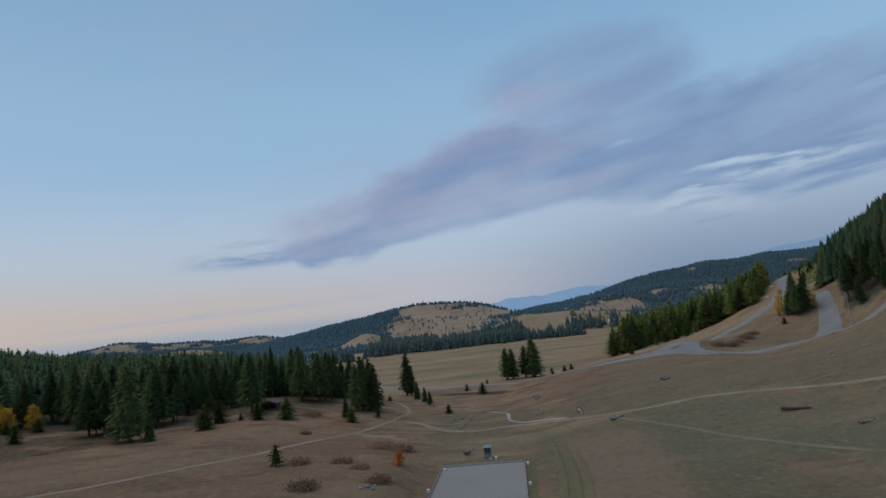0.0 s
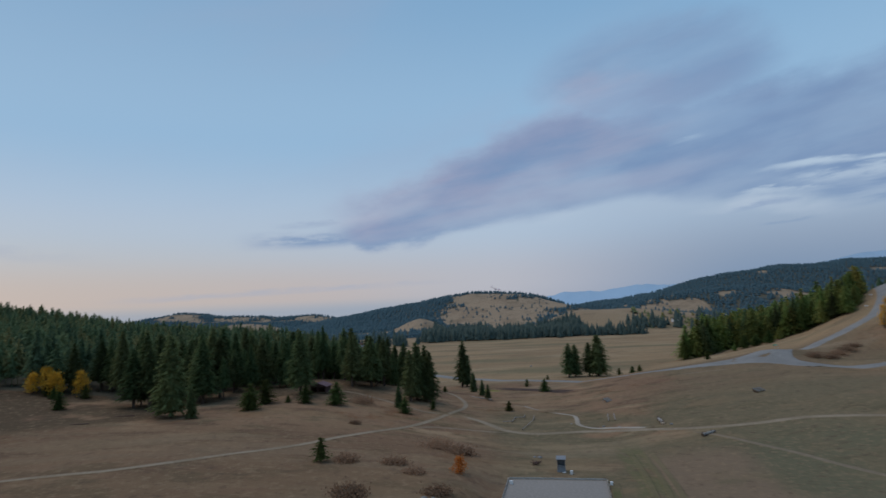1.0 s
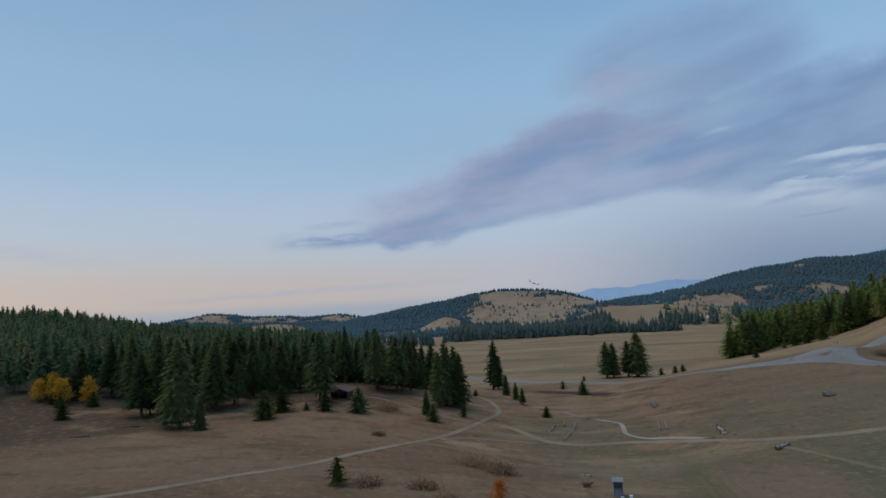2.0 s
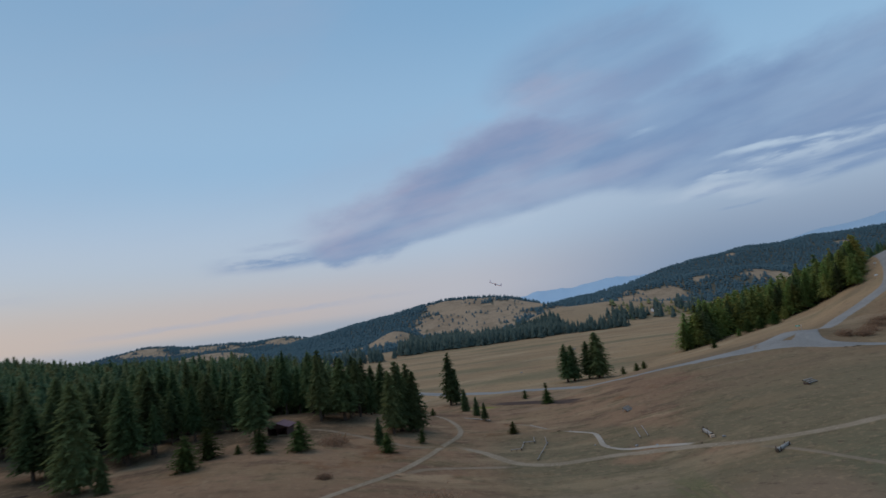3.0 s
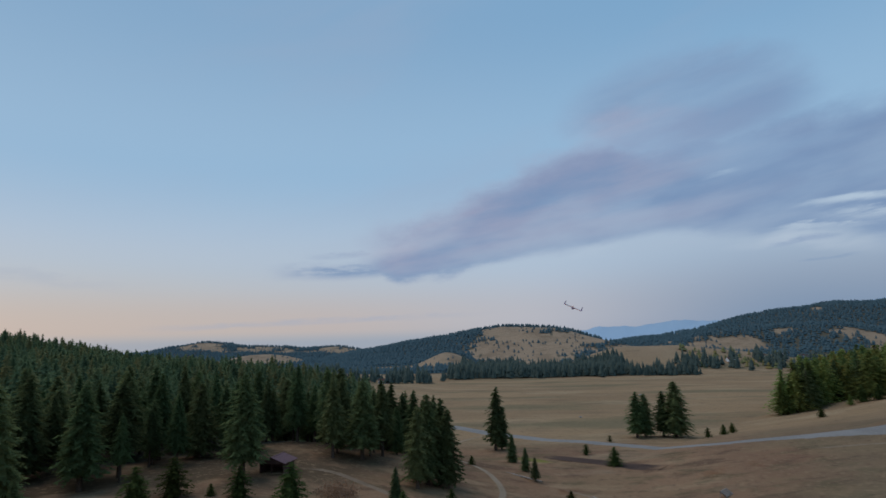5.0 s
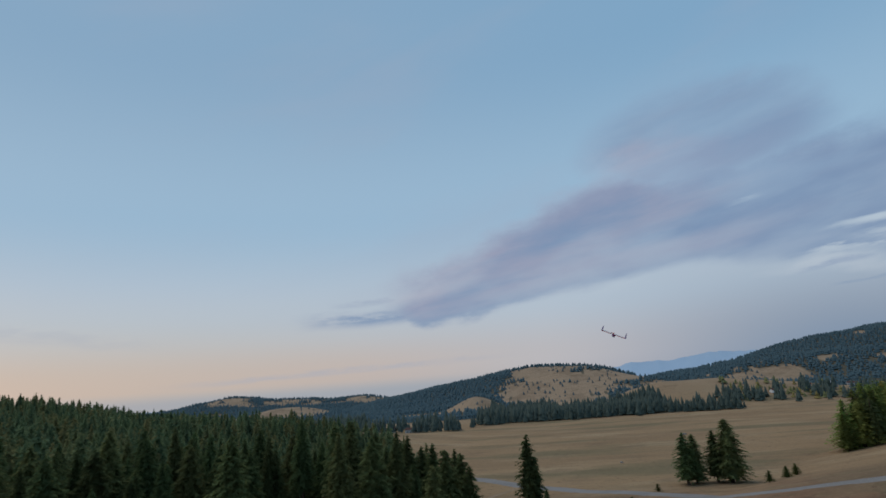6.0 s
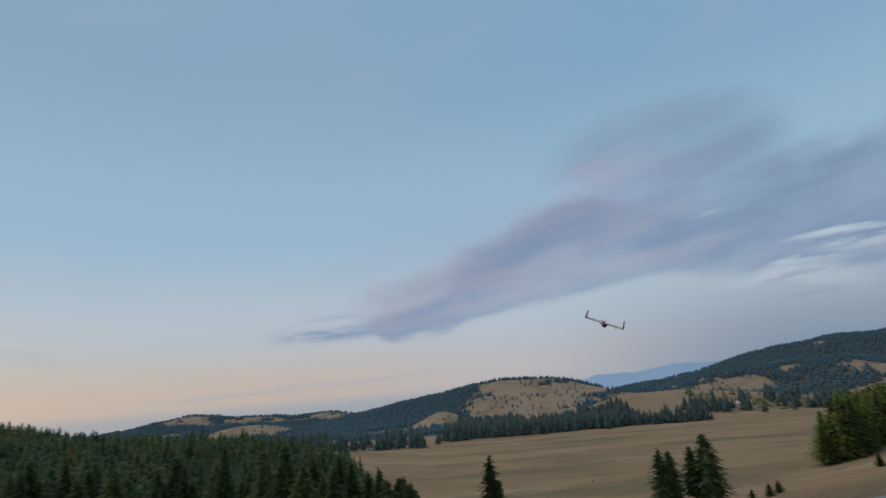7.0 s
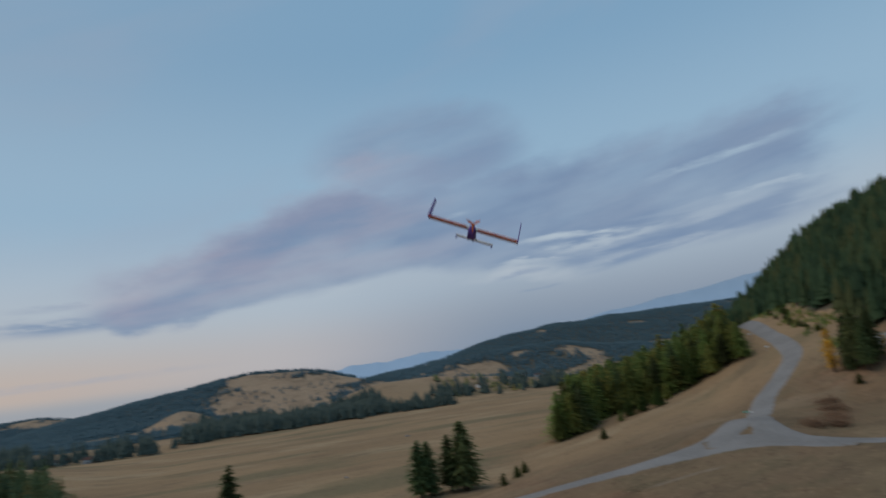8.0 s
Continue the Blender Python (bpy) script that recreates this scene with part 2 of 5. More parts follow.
def grass_colour(nt):
    """Dry autumn grass: tan, brown and rust patches, greener turf in the dip round the arena. Returns its colour and its grain."""
    tc = nt.nodes.new("ShaderNodeTexCoord").outputs["Object"]
    sep = nt.nodes.new("ShaderNodeSeparateXYZ")
    nt.links.new(tc, sep.inputs[0])

    def noise_of(s, detail, stretch=(1, 1, 1), rough=0.55):
        mp = nt.nodes.new("ShaderNodeMapping")
        mp.inputs["Scale"].default_value = stretch
        nt.links.new(tc, mp.inputs[0])
        n = nt.nodes.new("ShaderNodeTexNoise")
        n.inputs["Scale"].default_value = s
        n.inputs["Detail"].default_value = detail
        n.inputs["Roughness"].default_value = rough
        nt.links.new(mp.outputs[0], n.inputs["Vector"])
        return n.outputs[0]

    def span(v, lo, hi, out=1.0):
        r = nt.nodes.new("ShaderNodeMapRange")
        r.interpolation_type = "SMOOTHSTEP"
        nt.links.new(v, r.inputs[0])
        r.inputs[1].default_value, r.inputs[2].default_value, r.inputs[4].default_value = lo, hi, out
        return r.outputs[0]

    def mul(a, b):
        n = nt.nodes.new("ShaderNodeMath")
        n.operation = "MULTIPLY"
        nt.links.new(a, n.inputs[0])
        nt.links.new(b, n.inputs[1])
        return n.outputs[0]

    def mix(f, a, b):
        n = nt.nodes.new("ShaderNodeMix")
        n.data_type = "RGBA"
        nt.links.new(f, n.inputs[0])
        for i, v in ((6, a), (7, b)):
            if isinstance(v, tuple):
                n.inputs[i].default_value = (*v, 1)
            else:
                nt.links.new(v, n.inputs[i])
        return n.outputs[2]

    # the grazed meadow on the near side of the road, the taller hay field and the hills beyond it
    meadow = mix(span(noise_of(0.014, 5.0, (1, 0.6, 1)), 0.38, 0.62), (0.404, 0.223, 0.122), (0.320, 0.168, 0.096))
    meadow = mix(span(noise_of(0.075, 6.0, (0.55, 1.4, 1), 0.62), 0.50, 0.64, 0.85), meadow, (0.194, 0.108, 0.065))
    meadow = mix(span(noise_of(0.045, 5.0, (0.5, 1.7, 1), 0.6), 0.55, 0.66, 0.85), meadow, (0.514, 0.317, 0.174))
    meadow = mix(span(noise_of(0.03, 5.0, (1, 1, 1), 0.6), 0.57, 0.67, 0.7), meadow, (0.289, 0.123, 0.054))
    green = mul(mul(span(sep.outputs[0], -8, 15), span(sep.outputs[0], 235, 150)), mul(span(sep.outputs[1], 285, 235), span(noise_of(0.03, 5.0), 0.30, 0.50)))
    meadow = mix(span(green, 0.0, 1.0, 0.8), meadow, (0.210, 0.165, 0.090))
    meadow = mix(span(noise_of(0.04, 6.0, (0.6, 1.2, 1), 0.66), 0.50, 0.60, 0.6), meadow, (.36, .215, .112))
    meadow = mix(span(noise_of(0.10, 6.0, (0.6, 1.3, 1), 0.66), 0.52, 0.62, 0.6), meadow, (.165, .122, .062))
    meadow = mix(span(noise_of(0.022, 6.0, (0.4, 1.8, 1), 0.66), 0.56, 0.64, 0.55), meadow, (.46, .30, .165))
    east = mul(mul(span(sep.outputs[0], 50, 110), span(sep.outputs[1], 420, 340)), span(noise_of(0.02, 4.0), 0.30, 0.52))
    meadow = mix(span(east, 0.0, 1.0, 0.55), meadow, (.27, .192, .107))
    meadow = mix(span(noise_of(0.028, 5.0, (0.5, 1.5, 1), 0.6), 0.56, 0.66, 0.5), meadow, (.43, .285, .17))
    south = mul(span(sep.outputs[0], 15, -8), span(sep.outputs[1], 215, 165))
    meadow = mix(span(south, 0.0, 1.0, 0.5), meadow, (.235, .132, .072))
    # a strip of reddish regrowth curving past the arena
    def edge_line(slope, at, lo, hi):
        n = nt.nodes.new("ShaderNodeMath")
        n.operation = "MULTIPLY_ADD"
        nt.links.new(sep.outputs[1], n.inputs[0])
        n.inputs[1].default_value, n.inputs[2].default_value = -slope, -at
        s = nt.nodes.new("ShaderNodeMath")
        s.operation = "ADD"
        nt.links.new(sep.outputs[0], s.inputs[0])
        nt.links.new(n.outputs[0], s.inputs[1])
        return span(s.outputs[0], lo, hi)

    turf = mul(mul(edge_line(0.167, 5.5, -1.5, 1.0), edge_line(0.167, 12.3, 1.0, -1.0)), mul(span(sep.outputs[1], 200, 180), span(noise_of(0.25, 4.0, (2.5, 0.25, 1)), 0.3, 0.6)))
    meadow = mix(span(turf, 0.0, 1.0, 0.8), meadow, (.215, .178, .08))
    court = mul(mul(span(sep.outputs[0], 40, 72), span(sep.outputs[0], 118, 88)), mul(span(sep.outputs[1], 210, 165), span(noise_of(0.035, 5.0), 0.34, 0.60)))
    meadow = mix(span(court, 0.0, 1.0, 0.8), meadow, (.205, .172, .096))
    regrowth = mul(mul(edge_line(0.167, 12.3, -1.2, 1.2), edge_line(0.25, 20.5, 6.0, -5.0)), mul(span(sep.outputs[1], 192, 158), span(noise_of(0.06, 5.0), 0.25, 0.5)))
    meadow = mix(span(regrowth, 0.0, 1.0, 0.85), meadow, (0.33, 0.205, 0.125))
    hay = mix(span(noise_of(0.008, 6.0, (0.6, 1.6, 1), 0.6), 0.40, 0.62), (0.50, 0.305, 0.158), (0.41, 0.248, 0.13))
    hay = mix(span(noise_of(0.016, 6.0, (0.7, 1.3, 1), 0.6), 0.50, 0.66, 0.7), hay, (0.556, 0.373, 0.208))
    hay = mix(span(noise_of(0.011, 5.0, (0.5, 1.6, 1)), 0.50, 0.64, 0.9), hay, (0.275, 0.205, 0.108))
    # needle litter and tree shade at the western woods, painted as one dark tone
    lean = nt.nodes.new("ShaderNodeMath")
    lean.operation = "MULTIPLY_ADD"
    nt.links.new(sep.outputs[0], lean.inputs[0])
    lean.inputs[1].default_value = -0.8
    nt.links.new(sep.outputs[1], lean.inputs[2])
    litter_shade = mul(mul(span(sep.outputs[0], -24, -50), span(lean.outputs[0], 262, 292)), span(noise_of(0.05, 5.0), 0.34, 0.54))
    meadow = mix(span(litter_shade, 0.0, 1.0, 0.88), meadow, (0.137, 0.087, 0.049))
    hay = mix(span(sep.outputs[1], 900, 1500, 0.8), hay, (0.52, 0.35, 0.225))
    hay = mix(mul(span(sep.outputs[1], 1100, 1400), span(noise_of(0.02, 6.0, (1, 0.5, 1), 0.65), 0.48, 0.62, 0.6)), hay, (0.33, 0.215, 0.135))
    hay = mix(span(noise_of(0.04, 6.0, (0.8, 1.2, 1), 0.62), 0.52, 0.68, 0.45), hay, (0.254, 0.164, 0.097))
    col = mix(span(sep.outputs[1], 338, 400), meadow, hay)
    fine = noise_of(0.55, 8.0, (1, 1, 1), 0.72)
    col = mix(span(fine, 0.50, 0.66, 0.58), col, (0.452, 0.281, 0.155))
    col = mix(span(noise_of(0.36, 8.0, (1, 1, 1), 0.72), 0.53, 0.68, 0.58), col, (0.147, 0.087, 0.057))
    col = mix(span(noise_of(1.7, 6.0, (1, 1, 1), 0.7), 0.52, 0.66, 0.3), col, (.17, .105, .06))
    # darker needle-strewn floor under the woods
    under = nt.nodes.new("ShaderNodeAttribute")
    under.attribute_name = "wooded"
    col = mix(span(under.outputs["Fac"], 0.1, 0.8, 0.85), col, (0.13, 0.115, 0.08))
    # even tint over all the grass: darker, and less red
    dull = nt.nodes.new("ShaderNodeMix")
    dull.data_type, dull.blend_type = "RGBA", "MULTIPLY"
    dull.inputs[0].default_value, dull.inputs[7].default_value = 1.0, (0.63, 0.695, 0.745, 1)
    nt.links.new(col, dull.inputs[6])
    return dull.outputs[2], fine


def earth(name, worn=None, edge=(0.3, 0.7), rough=1.0):
    """Grassland, or with worn (three colours) a surface that shows through the grass where the mesh's own wear value says so."""
    mt = bpy.data.materials.new(name)
    mt.use_nodes = True
    nt = mt.node_tree
    p = nt.nodes["Principled BSDF"]
    p.inputs["Roughness"].default_value = rough
    p.inputs["Specular IOR Level"].default_value = 0.05
    col, fine = grass_colour(nt)
    if worn:
        tc = nt.nodes.new("ShaderNodeTexCoord").outputs["Object"]

        def noise_of(s, detail):
            n = nt.nodes.new("ShaderNodeTexNoise")
            n.inputs["Scale"].default_value, n.inputs["Detail"].default_value = s, detail
            nt.links.new(tc, n.inputs["Vector"])
            return n.outputs[0]

        def span(v, lo, hi):
            r = nt.nodes.new("ShaderNodeMapRange")
            r.interpolation_type = "SMOOTHSTEP"
            nt.links.new(v, r.inputs[0])
            r.inputs[1].default_value, r.inputs[2].default_value = lo, hi
            return r.outputs[0]

        def mix(f, a, b):
            n = nt.nodes.new("ShaderNodeMix")
            n.data_type = "RGBA"
            nt.links.new(f, n.inputs[0])
            for i, v in ((6, a), (7, b)):
                if isinstance(v, tuple):
                    n.inputs[i].default_value = (*v, 1)
                else:
                    nt.links.new(v, n.inputs[i])
            return n.outputs[2]

        worn = [tuple(0.8 * c for c in one) for one in worn]
        bare = mix(span(noise_of(0.09, 4.0), 0.4, 0.6), worn[0], worn[1])
        bare = mix(span(noise_of(1.3, 6.0), 0.5, 0.72), bare, worn[2])
        at = nt.nodes.new("ShaderNodeAttribute")
        at.attribute_name = "worn"
        jig = nt.nodes.new("ShaderNodeMath")
        jig.operation = "MULTIPLY_ADD"
        nt.links.new(noise_of(0.35, 5.0), jig.inputs[0])
        jig.inputs[1].default_value = 0.7
        nt.links.new(at.outputs["Fac"], jig.inputs[2])
        low = nt.nodes.new("ShaderNodeMath")
        low.operation = "SUBTRACT"
        nt.links.new(jig.outputs[0], low.inputs[0])
        low.inputs[1].default_value = 0.35
        col = mix(span(low.outputs[0], *edge), col, bare)
    nt.links.new(col, p.inputs["Base Color"])
    b = nt.nodes.new("ShaderNodeBump")
    b.inputs["Strength"].default_value = 0.6
    b.inputs["Distance"].default_value = 0.5
    nt.links.new(fine, b.inputs["Height"])
    nt.links.new(b.outputs[0], p.inputs["Normal"])
    return mt


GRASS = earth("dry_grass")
ROAD = earth("worn_asphalt", ((.30, .283, .262), (.26, .245, .226), (.34, .32, .296)), (0.15, 0.45), 0.95)
TRACK = earth("packed_gravel", ((.36, .268, .178), (.30, .22, .143), (.41, .31, .21)), (0.35, 1.25))
GRAVEL = earth("grey_gravel", ((.35, .272, .19), (.29, .222, .15), (.40, .315, .225)), (0.32, 1.05))
PALE = earth("pale_crushed_stone", ((.44, .375, .305), (.36, .30, .235), (.49, .42, .345)), (0.25, 0.7))
FAINT = earth("trodden_grass", ((.31, .235, .165), (.27, .205, .145), (.35, .265, .185)), (0.35, 1.3))
LUSH = earth("damp_green_turf", ((.115, .135, .055), (.14, .14, .06), (.10, .115, .05)), (0.45, 1.3))
SEDGE = earth("yellow_green_sedge", ((.24, .215, .06), (.19, .18, .055), (.28, .24, .07)), (0.2, 0.75))
BROWN_SEDGE = earth("withered_sedge", ((.105, .07, .056), (.085, .058, .047), (.13, .088, .068)), (0.18, 0.85))
SAND = material("grey_riding_sand", (.25, .222, .195), (.228, .20, .176), 1.0, 0.06, 2.0, 0.2)
RAIL = material("weathered_rail", (.29, .262, .235), (.215, .19, .17), 0.9, 0.6, 5.0, 0.3)


def let_light_through(mt, share):
    """Thin needles and leaves: part of the light passes through them."""
    nt = mt.node_tree
    p = nt.nodes["Principled BSDF"]
    glow = nt.nodes.new("ShaderNodeBsdfTranslucent")
    nt.links.new(p.inputs["Base Color"].links[0].from_socket, glow.inputs["Color"])
    both = nt.nodes.new("ShaderNodeMixShader")
    both.inputs[0].default_value = share
    nt.links.new(p.outputs[0], both.inputs[1])
    nt.links.new(glow.outputs[0], both.inputs[2])
    nt.links.new(both.outputs[0], nt.nodes["Material Output"].inputs["Surface"])
    return mt


BARK = material("pine_bark", (.10, .07, .05), (.065, .048, .038), 0.95, 1.0, 6.0, 0.5, spread=0.2)
NEEDLE = material("pine_needles", (.138, .176, .073), (.104, .14, .062), 0.95, 0.4, 3.0, 0.0, spread=0.4, third=(.168, .19, .08), gloss=0.02)
NEEDLE_YOUNG = material("sapling_needles", (.088, .115, .036), (.064, .09, .03), 0.95, 0.4, 3.0, 0.0, spread=0.3, third=(.115, .13, .04), gloss=0.02)
NEEDLE_LIGHT = material("young_pine_needles", (.235, .295, .09), (.18, .235, .078), 0.95, 0.4, 3.0, 0.0, spread=0.4, third=(.26, .235, .055), gloss=0.02)
# bluish tone of distance haze painted into these needles
NEEDLE_FAR = material("hazed_conifers", (.066, .113, .130), (.059, .103, .12), 0.95, 0.02, 0.3, 0.0, third=(.086, .118, .13), gloss=0.05)
NEEDLE_BELT = material("valley_conifers", (.068, .092, .08), (.055, .078, .072), 0.95, 0.05, 0.5, 0.0, third=(.085, .102, .075), gloss=0.05)
YELLOW = material("autumn_aspen_leaves", (.66, .38, .045), (.52, .28, .035), 0.8, 0.6, 3.0, 0.0, spread=0.2, gloss=0.1)
RUST = material("autumn_shrub_leaves", (.52, .17, .03), (.36, .11, .025), 0.8, 0.8, 3.0, 0.0, gloss=0.1)
SCRUB = material("bare_brown_scrub", (.29, .178, .108), (.24, .145, .09), 0.95, 0.5, 3.0, 0.0, spread=0.25)
LOG = material("weathered_log", (.31, .28, .25), (.22, .195, .17), 0.9, 0.8, 5.0, 0.4)
TAN_BLOCK = material("tan_softwood", (.52, .38, .27), (.42, .30, .21), 0.85, 0.8, 6.0, 0.2)
LOG_END = material("dark_log_end", (.10, .07, .05), None, 0.9, 1.0, 8.0, 0.3)
PLANK = material("grey_plank", (.42, .39, .35), (.30, .27, .24), 0.9, 0.5, 5.0, 0.3)
PURPLE_ROOF = material("plum_painted_metal_roof", (.13, .072, .08), (.10, .058, .066), 0.7, 0.6, 4.0, 0.1)
DARK_WOOD = material("dark_stained_boards", (.10, .055, .045), (.07, .042, .036), 0.9, 0.6, 5.0, 0.3)
WHITE = material("white_paint", (.74, .74, .73), (.62, .61, .60), 0.6, 0.7, 5.0, 0.1)
BOOTH = material("dull_grey_boards", (.23, .235, .245), (.17, .175, .185), 0.85, 0.8, 5.0, 0.2)
GREY_BOARD = material("grey_painted_boards", (.40, .41, .42), (.30, .31, .32), 0.8, 0.8, 5.0, 0.2)
SIGN_GREEN = material("green_sign_face", (.05, .30, .17), (.04, .25, .14), 0.5, 1.0, 6.0, 0.0)
METAL = material("galvanised_steel", (.45, .46, .47), (.36, .37, .38), 0.45, 2.0, 9.0, 0.05, metal=0.8)
GLASS = material("dark_window_glass", (.03, .035, .04), None, 0.08, 1.0, 4.0, 0.0, gloss=0.6)
ROCK = material("field_stone", (.25, .238, .225), (.17, .16, .15), 0.95, 1.2, 6.0, 0.5, spread=0.2)
# aerial haze put into the mountains' base colour, with a blue glow added
FAR_BLUE = material("distant_mountain_haze", (.27, .37, .48), (.25, .35, .46), 1.0, 0.002, 0.01, 0.0, third=(.285, .385, .49), gloss=0.0)
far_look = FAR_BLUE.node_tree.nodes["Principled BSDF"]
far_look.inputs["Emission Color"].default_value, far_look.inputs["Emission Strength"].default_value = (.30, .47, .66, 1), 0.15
PURPLE = material("violet_foam_skin", (.17, .095, .40), (.145, .08, .34), 0.55, 3.0, 25.0, 0.02)
FOAM = material("white_foam_skin", (.72, .68, .63), (.63, .58, .53), 0.6, 2.5, 20.0, 0.02)
ORANGE = material("orange_tape", (.62, .10, .055), (.50, .08, .045), 0.5, 2.5, 20.0, 0.02)
PROP = material("orange_propeller_plastic", (.75, .16, .04), (.65, .13, .03), 0.35, 4.0, 30.0, 0.0, gloss=0.5)
DARK = material("black_carbon", (.03, .03, .035), None, 0.4, 3.0, 30.0, 0.0, gloss=0.4)


# ---- ground ----
def ss(a, b, v):
    v = min(1, max(0, (v - a) / (b - a)))
    return v * v * (3 - 2 * v)


def bump(x, y, cx, cy, sx, sy, h):
    e = ((x - cx) / sx) ** 2 + ((y - cy) / sy) ** 2
    return h * math.exp(-e) if e < 12 else 0.0


# crests of the distant hills, west to east: x, y and height over the valley floor
LEFT_CREST = ((-1750, 2500, 0), (-1509, 2500, 25), (-1412, 2500, 38), (-1322, 2500, 52), (-1177, 2500, 72), (-1070, 2500, 72), (-1017, 2500, 61), (-830, 2500, 50), (-749, 2500, 43),
              (-617, 2500, 49), (-531, 2500, 34), (-430, 2500, 0))
DOME_CREST = ((-580, 2200, 0), (-455, 2150, 29), (-362, 2110, 41), (-247, 2070, 60), (-135, 2030, 74), (-47, 1990, 89), (36, 1950, 100), (105, 1910, 98), (180, 1870, 88), (233, 1830, 74),
              (273, 1790, 62), (330, 1740, 45), (430, 1700, 0))
RIGHT_CREST = ((300, 2330, 20), (414, 2300, 38), (497, 2278, 56), (587, 2256, 60), (722, 2233, 84), (858, 2211, 117), (989, 2189, 138), (1128, 2167, 156), (1252, 2144, 158),
               (1373, 2122, 159), (1487, 2100, 166), (1760, 2000, 168), (2300, 1900, 178), (4500, 1800, 190))
SPUR_CREST = ((330, 1500, 0), (408, 1530, 45), (497, 1550, 59), (622, 1550, 76), (717, 1550, 76), (799, 1550, 70), (900, 1540, 58), (1100, 1520, 40), (1500, 1500, 0))
LOW_CREST = ((110, 1230, 0), (198, 1245, 31), (241, 1250, 39), (339, 1250, 39), (403, 1250, 34), (520, 1250, 18), (640, 1240, 0))


def crest_at(line, x):
    """The y and the height of a hill's crest where it crosses x."""
    for a, b in zip(line, line[1:]):
        if a[0] <= x < b[0]:
            f = (x - a[0]) / (b[0] - a[0])
            return a[1] + (b[1] - a[1]) * f, a[2] + (b[2] - a[2]) * f
    return line[0][1], 0.0


def ridge(line, x, y, front, back):
    y0, h = crest_at(line, x)
    d = (y - y0) / (front if y < y0 else back)
    return h * math.exp(-d * d) if d * d < 9 else 0.0


def far_hills(x, y):
    west = bump(x, y, -520, 420, 190, 260, 18) + bump(x, y, -455, 605, 100, 130, 22)
    if y < 700:
        return west
    parts = (ridge(LEFT_CREST, x, y, 330, 300), ridge(DOME_CREST, x, y, 330, 260), ridge(RIGHT_CREST, x, y, 430, 300), ridge(SPUR_CREST, x, y, 200, 190),
             ridge(LOW_CREST, x, y, 110, 150), bump(x, y, -100, 1450, 58, 130, 33), bump(x, y, -620, 1700, 130, 140, 36), bump(x, y, 150, 1600, 130, 120, 20))
    z = sum(p ** 5 for p in parts) ** 0.2
    z *= 1 + 0.10 * noise.noise((x * 0.007, y * 0.007, 2.0)) * ss(0, 200, abs(y - 2000))
    z += 2.0 * noise.noise((x * 0.013, y * 0.013, 6.0)) * ss(3, 30, z)
    return z * ss(800, 1150, y) + west


ARENA_X, ARENA_Y, ARENA_TURN = 15.2, 150.4, -10.0


def arena_place(x, y):
    """Plan position across and along the riding arena, from the middle of its far end."""
    c, s = math.cos(radians(ARENA_TURN)), math.sin(radians(ARENA_TURN))
    return (x - ARENA_X) * c + (y - ARENA_Y) * s, -(x - ARENA_X) * s + (y - ARENA_Y) * c


def height(x, y):
    """The ground: a shallow dip along x = 38, a bank with woods to the west, a hillside to the east, a flat valley field beyond the road, hills behind."""
    left = (12.5 * ss(25, -70, x) * (1 - ss(285, 345, y) * ss(-190, -40, x)) + 6 * ss(-90, -220, x)) * (1 - ss(650, 950, y))
    d = max(0, x - 40 - 0.72 * max(0, y - 320))
    right = 0.14 * d + 0.19 * max(0, d - 110 - 0.3 * max(0, 335 - y)) + 0.2 * max(0, d - 190)
    right = (right if right < 60 else 60 + 50 * math.tanh((right - 60) / 50)) * (1 - ss(600, 1100, y))
    near = 5.5 * ss(215, 135, y) * ss(-60, 0, x) * (1 - ss(30, 90, x))
    field = -3 * ss(330, 420, y) - 8 * ss(500, 1000, y)
    right += bump(x, y, 620, 520, 170, 150, 45) + bump(x, y, -300, 420, 130, 200, 5) + bump(x, y, -310, 400, 80, 120, 6)
    right += bump(x, y, 330, 500, 70, 70, 4) + bump(x, y, 255, 428, 40, 40, 7) + bump(x, y, 226, 304, 60, 46, -22)
    right += bump(x, y, 168, 253, 42, 32, -5) + bump(x, y, 302, 468, 46, 40, 13) + bump(x, y, 150, 322, 20, 18, 4)
    rough = 0.35 * noise.noise((x * 0.045, y * 0.045, 0.0)) + 0.8 * noise.noise((x * 0.012, y * 0.012, 5.0))
    z = left + right + near + field + rough + far_hills(x, y)
    u, v = arena_place(x, y)
    flat = (1 - ss(10.5, 18, abs(u))) * (1 - ss(0.5, 8, v)) * (1 - ss(61, 72, -v))
    return z + (4.9 - z) * flat


def axis(fine_lo, fine_hi, lo, hi, step):
    """Coordinates, close together between fine_lo and fine_hi and ever wider out to lo and hi."""
    out = list(np.arange(fine_lo, fine_hi + 0.1, step))
    s = step
    while out[-1] < hi:
        s = min(s * 1.045, 34)
        out.append(out[-1] + s)
    s = step
    while out[0] > lo:
        s = min(s * 1.06, 45)
        out.insert(0, out[0] - s)
    return out


def link_mesh(name, verts, faces, mat, smooth=True):
    me = bpy.data.meshes.new(name)
    me.from_pydata([tuple(v) for v in verts], [], faces)
    if smooth:
        me.polygons.foreach_set("use_smooth", [True] * len(me.polygons))
    for one in (mat if isinstance(mat, (list, tuple)) else [mat]):
        me.materials.append(one)
    return me


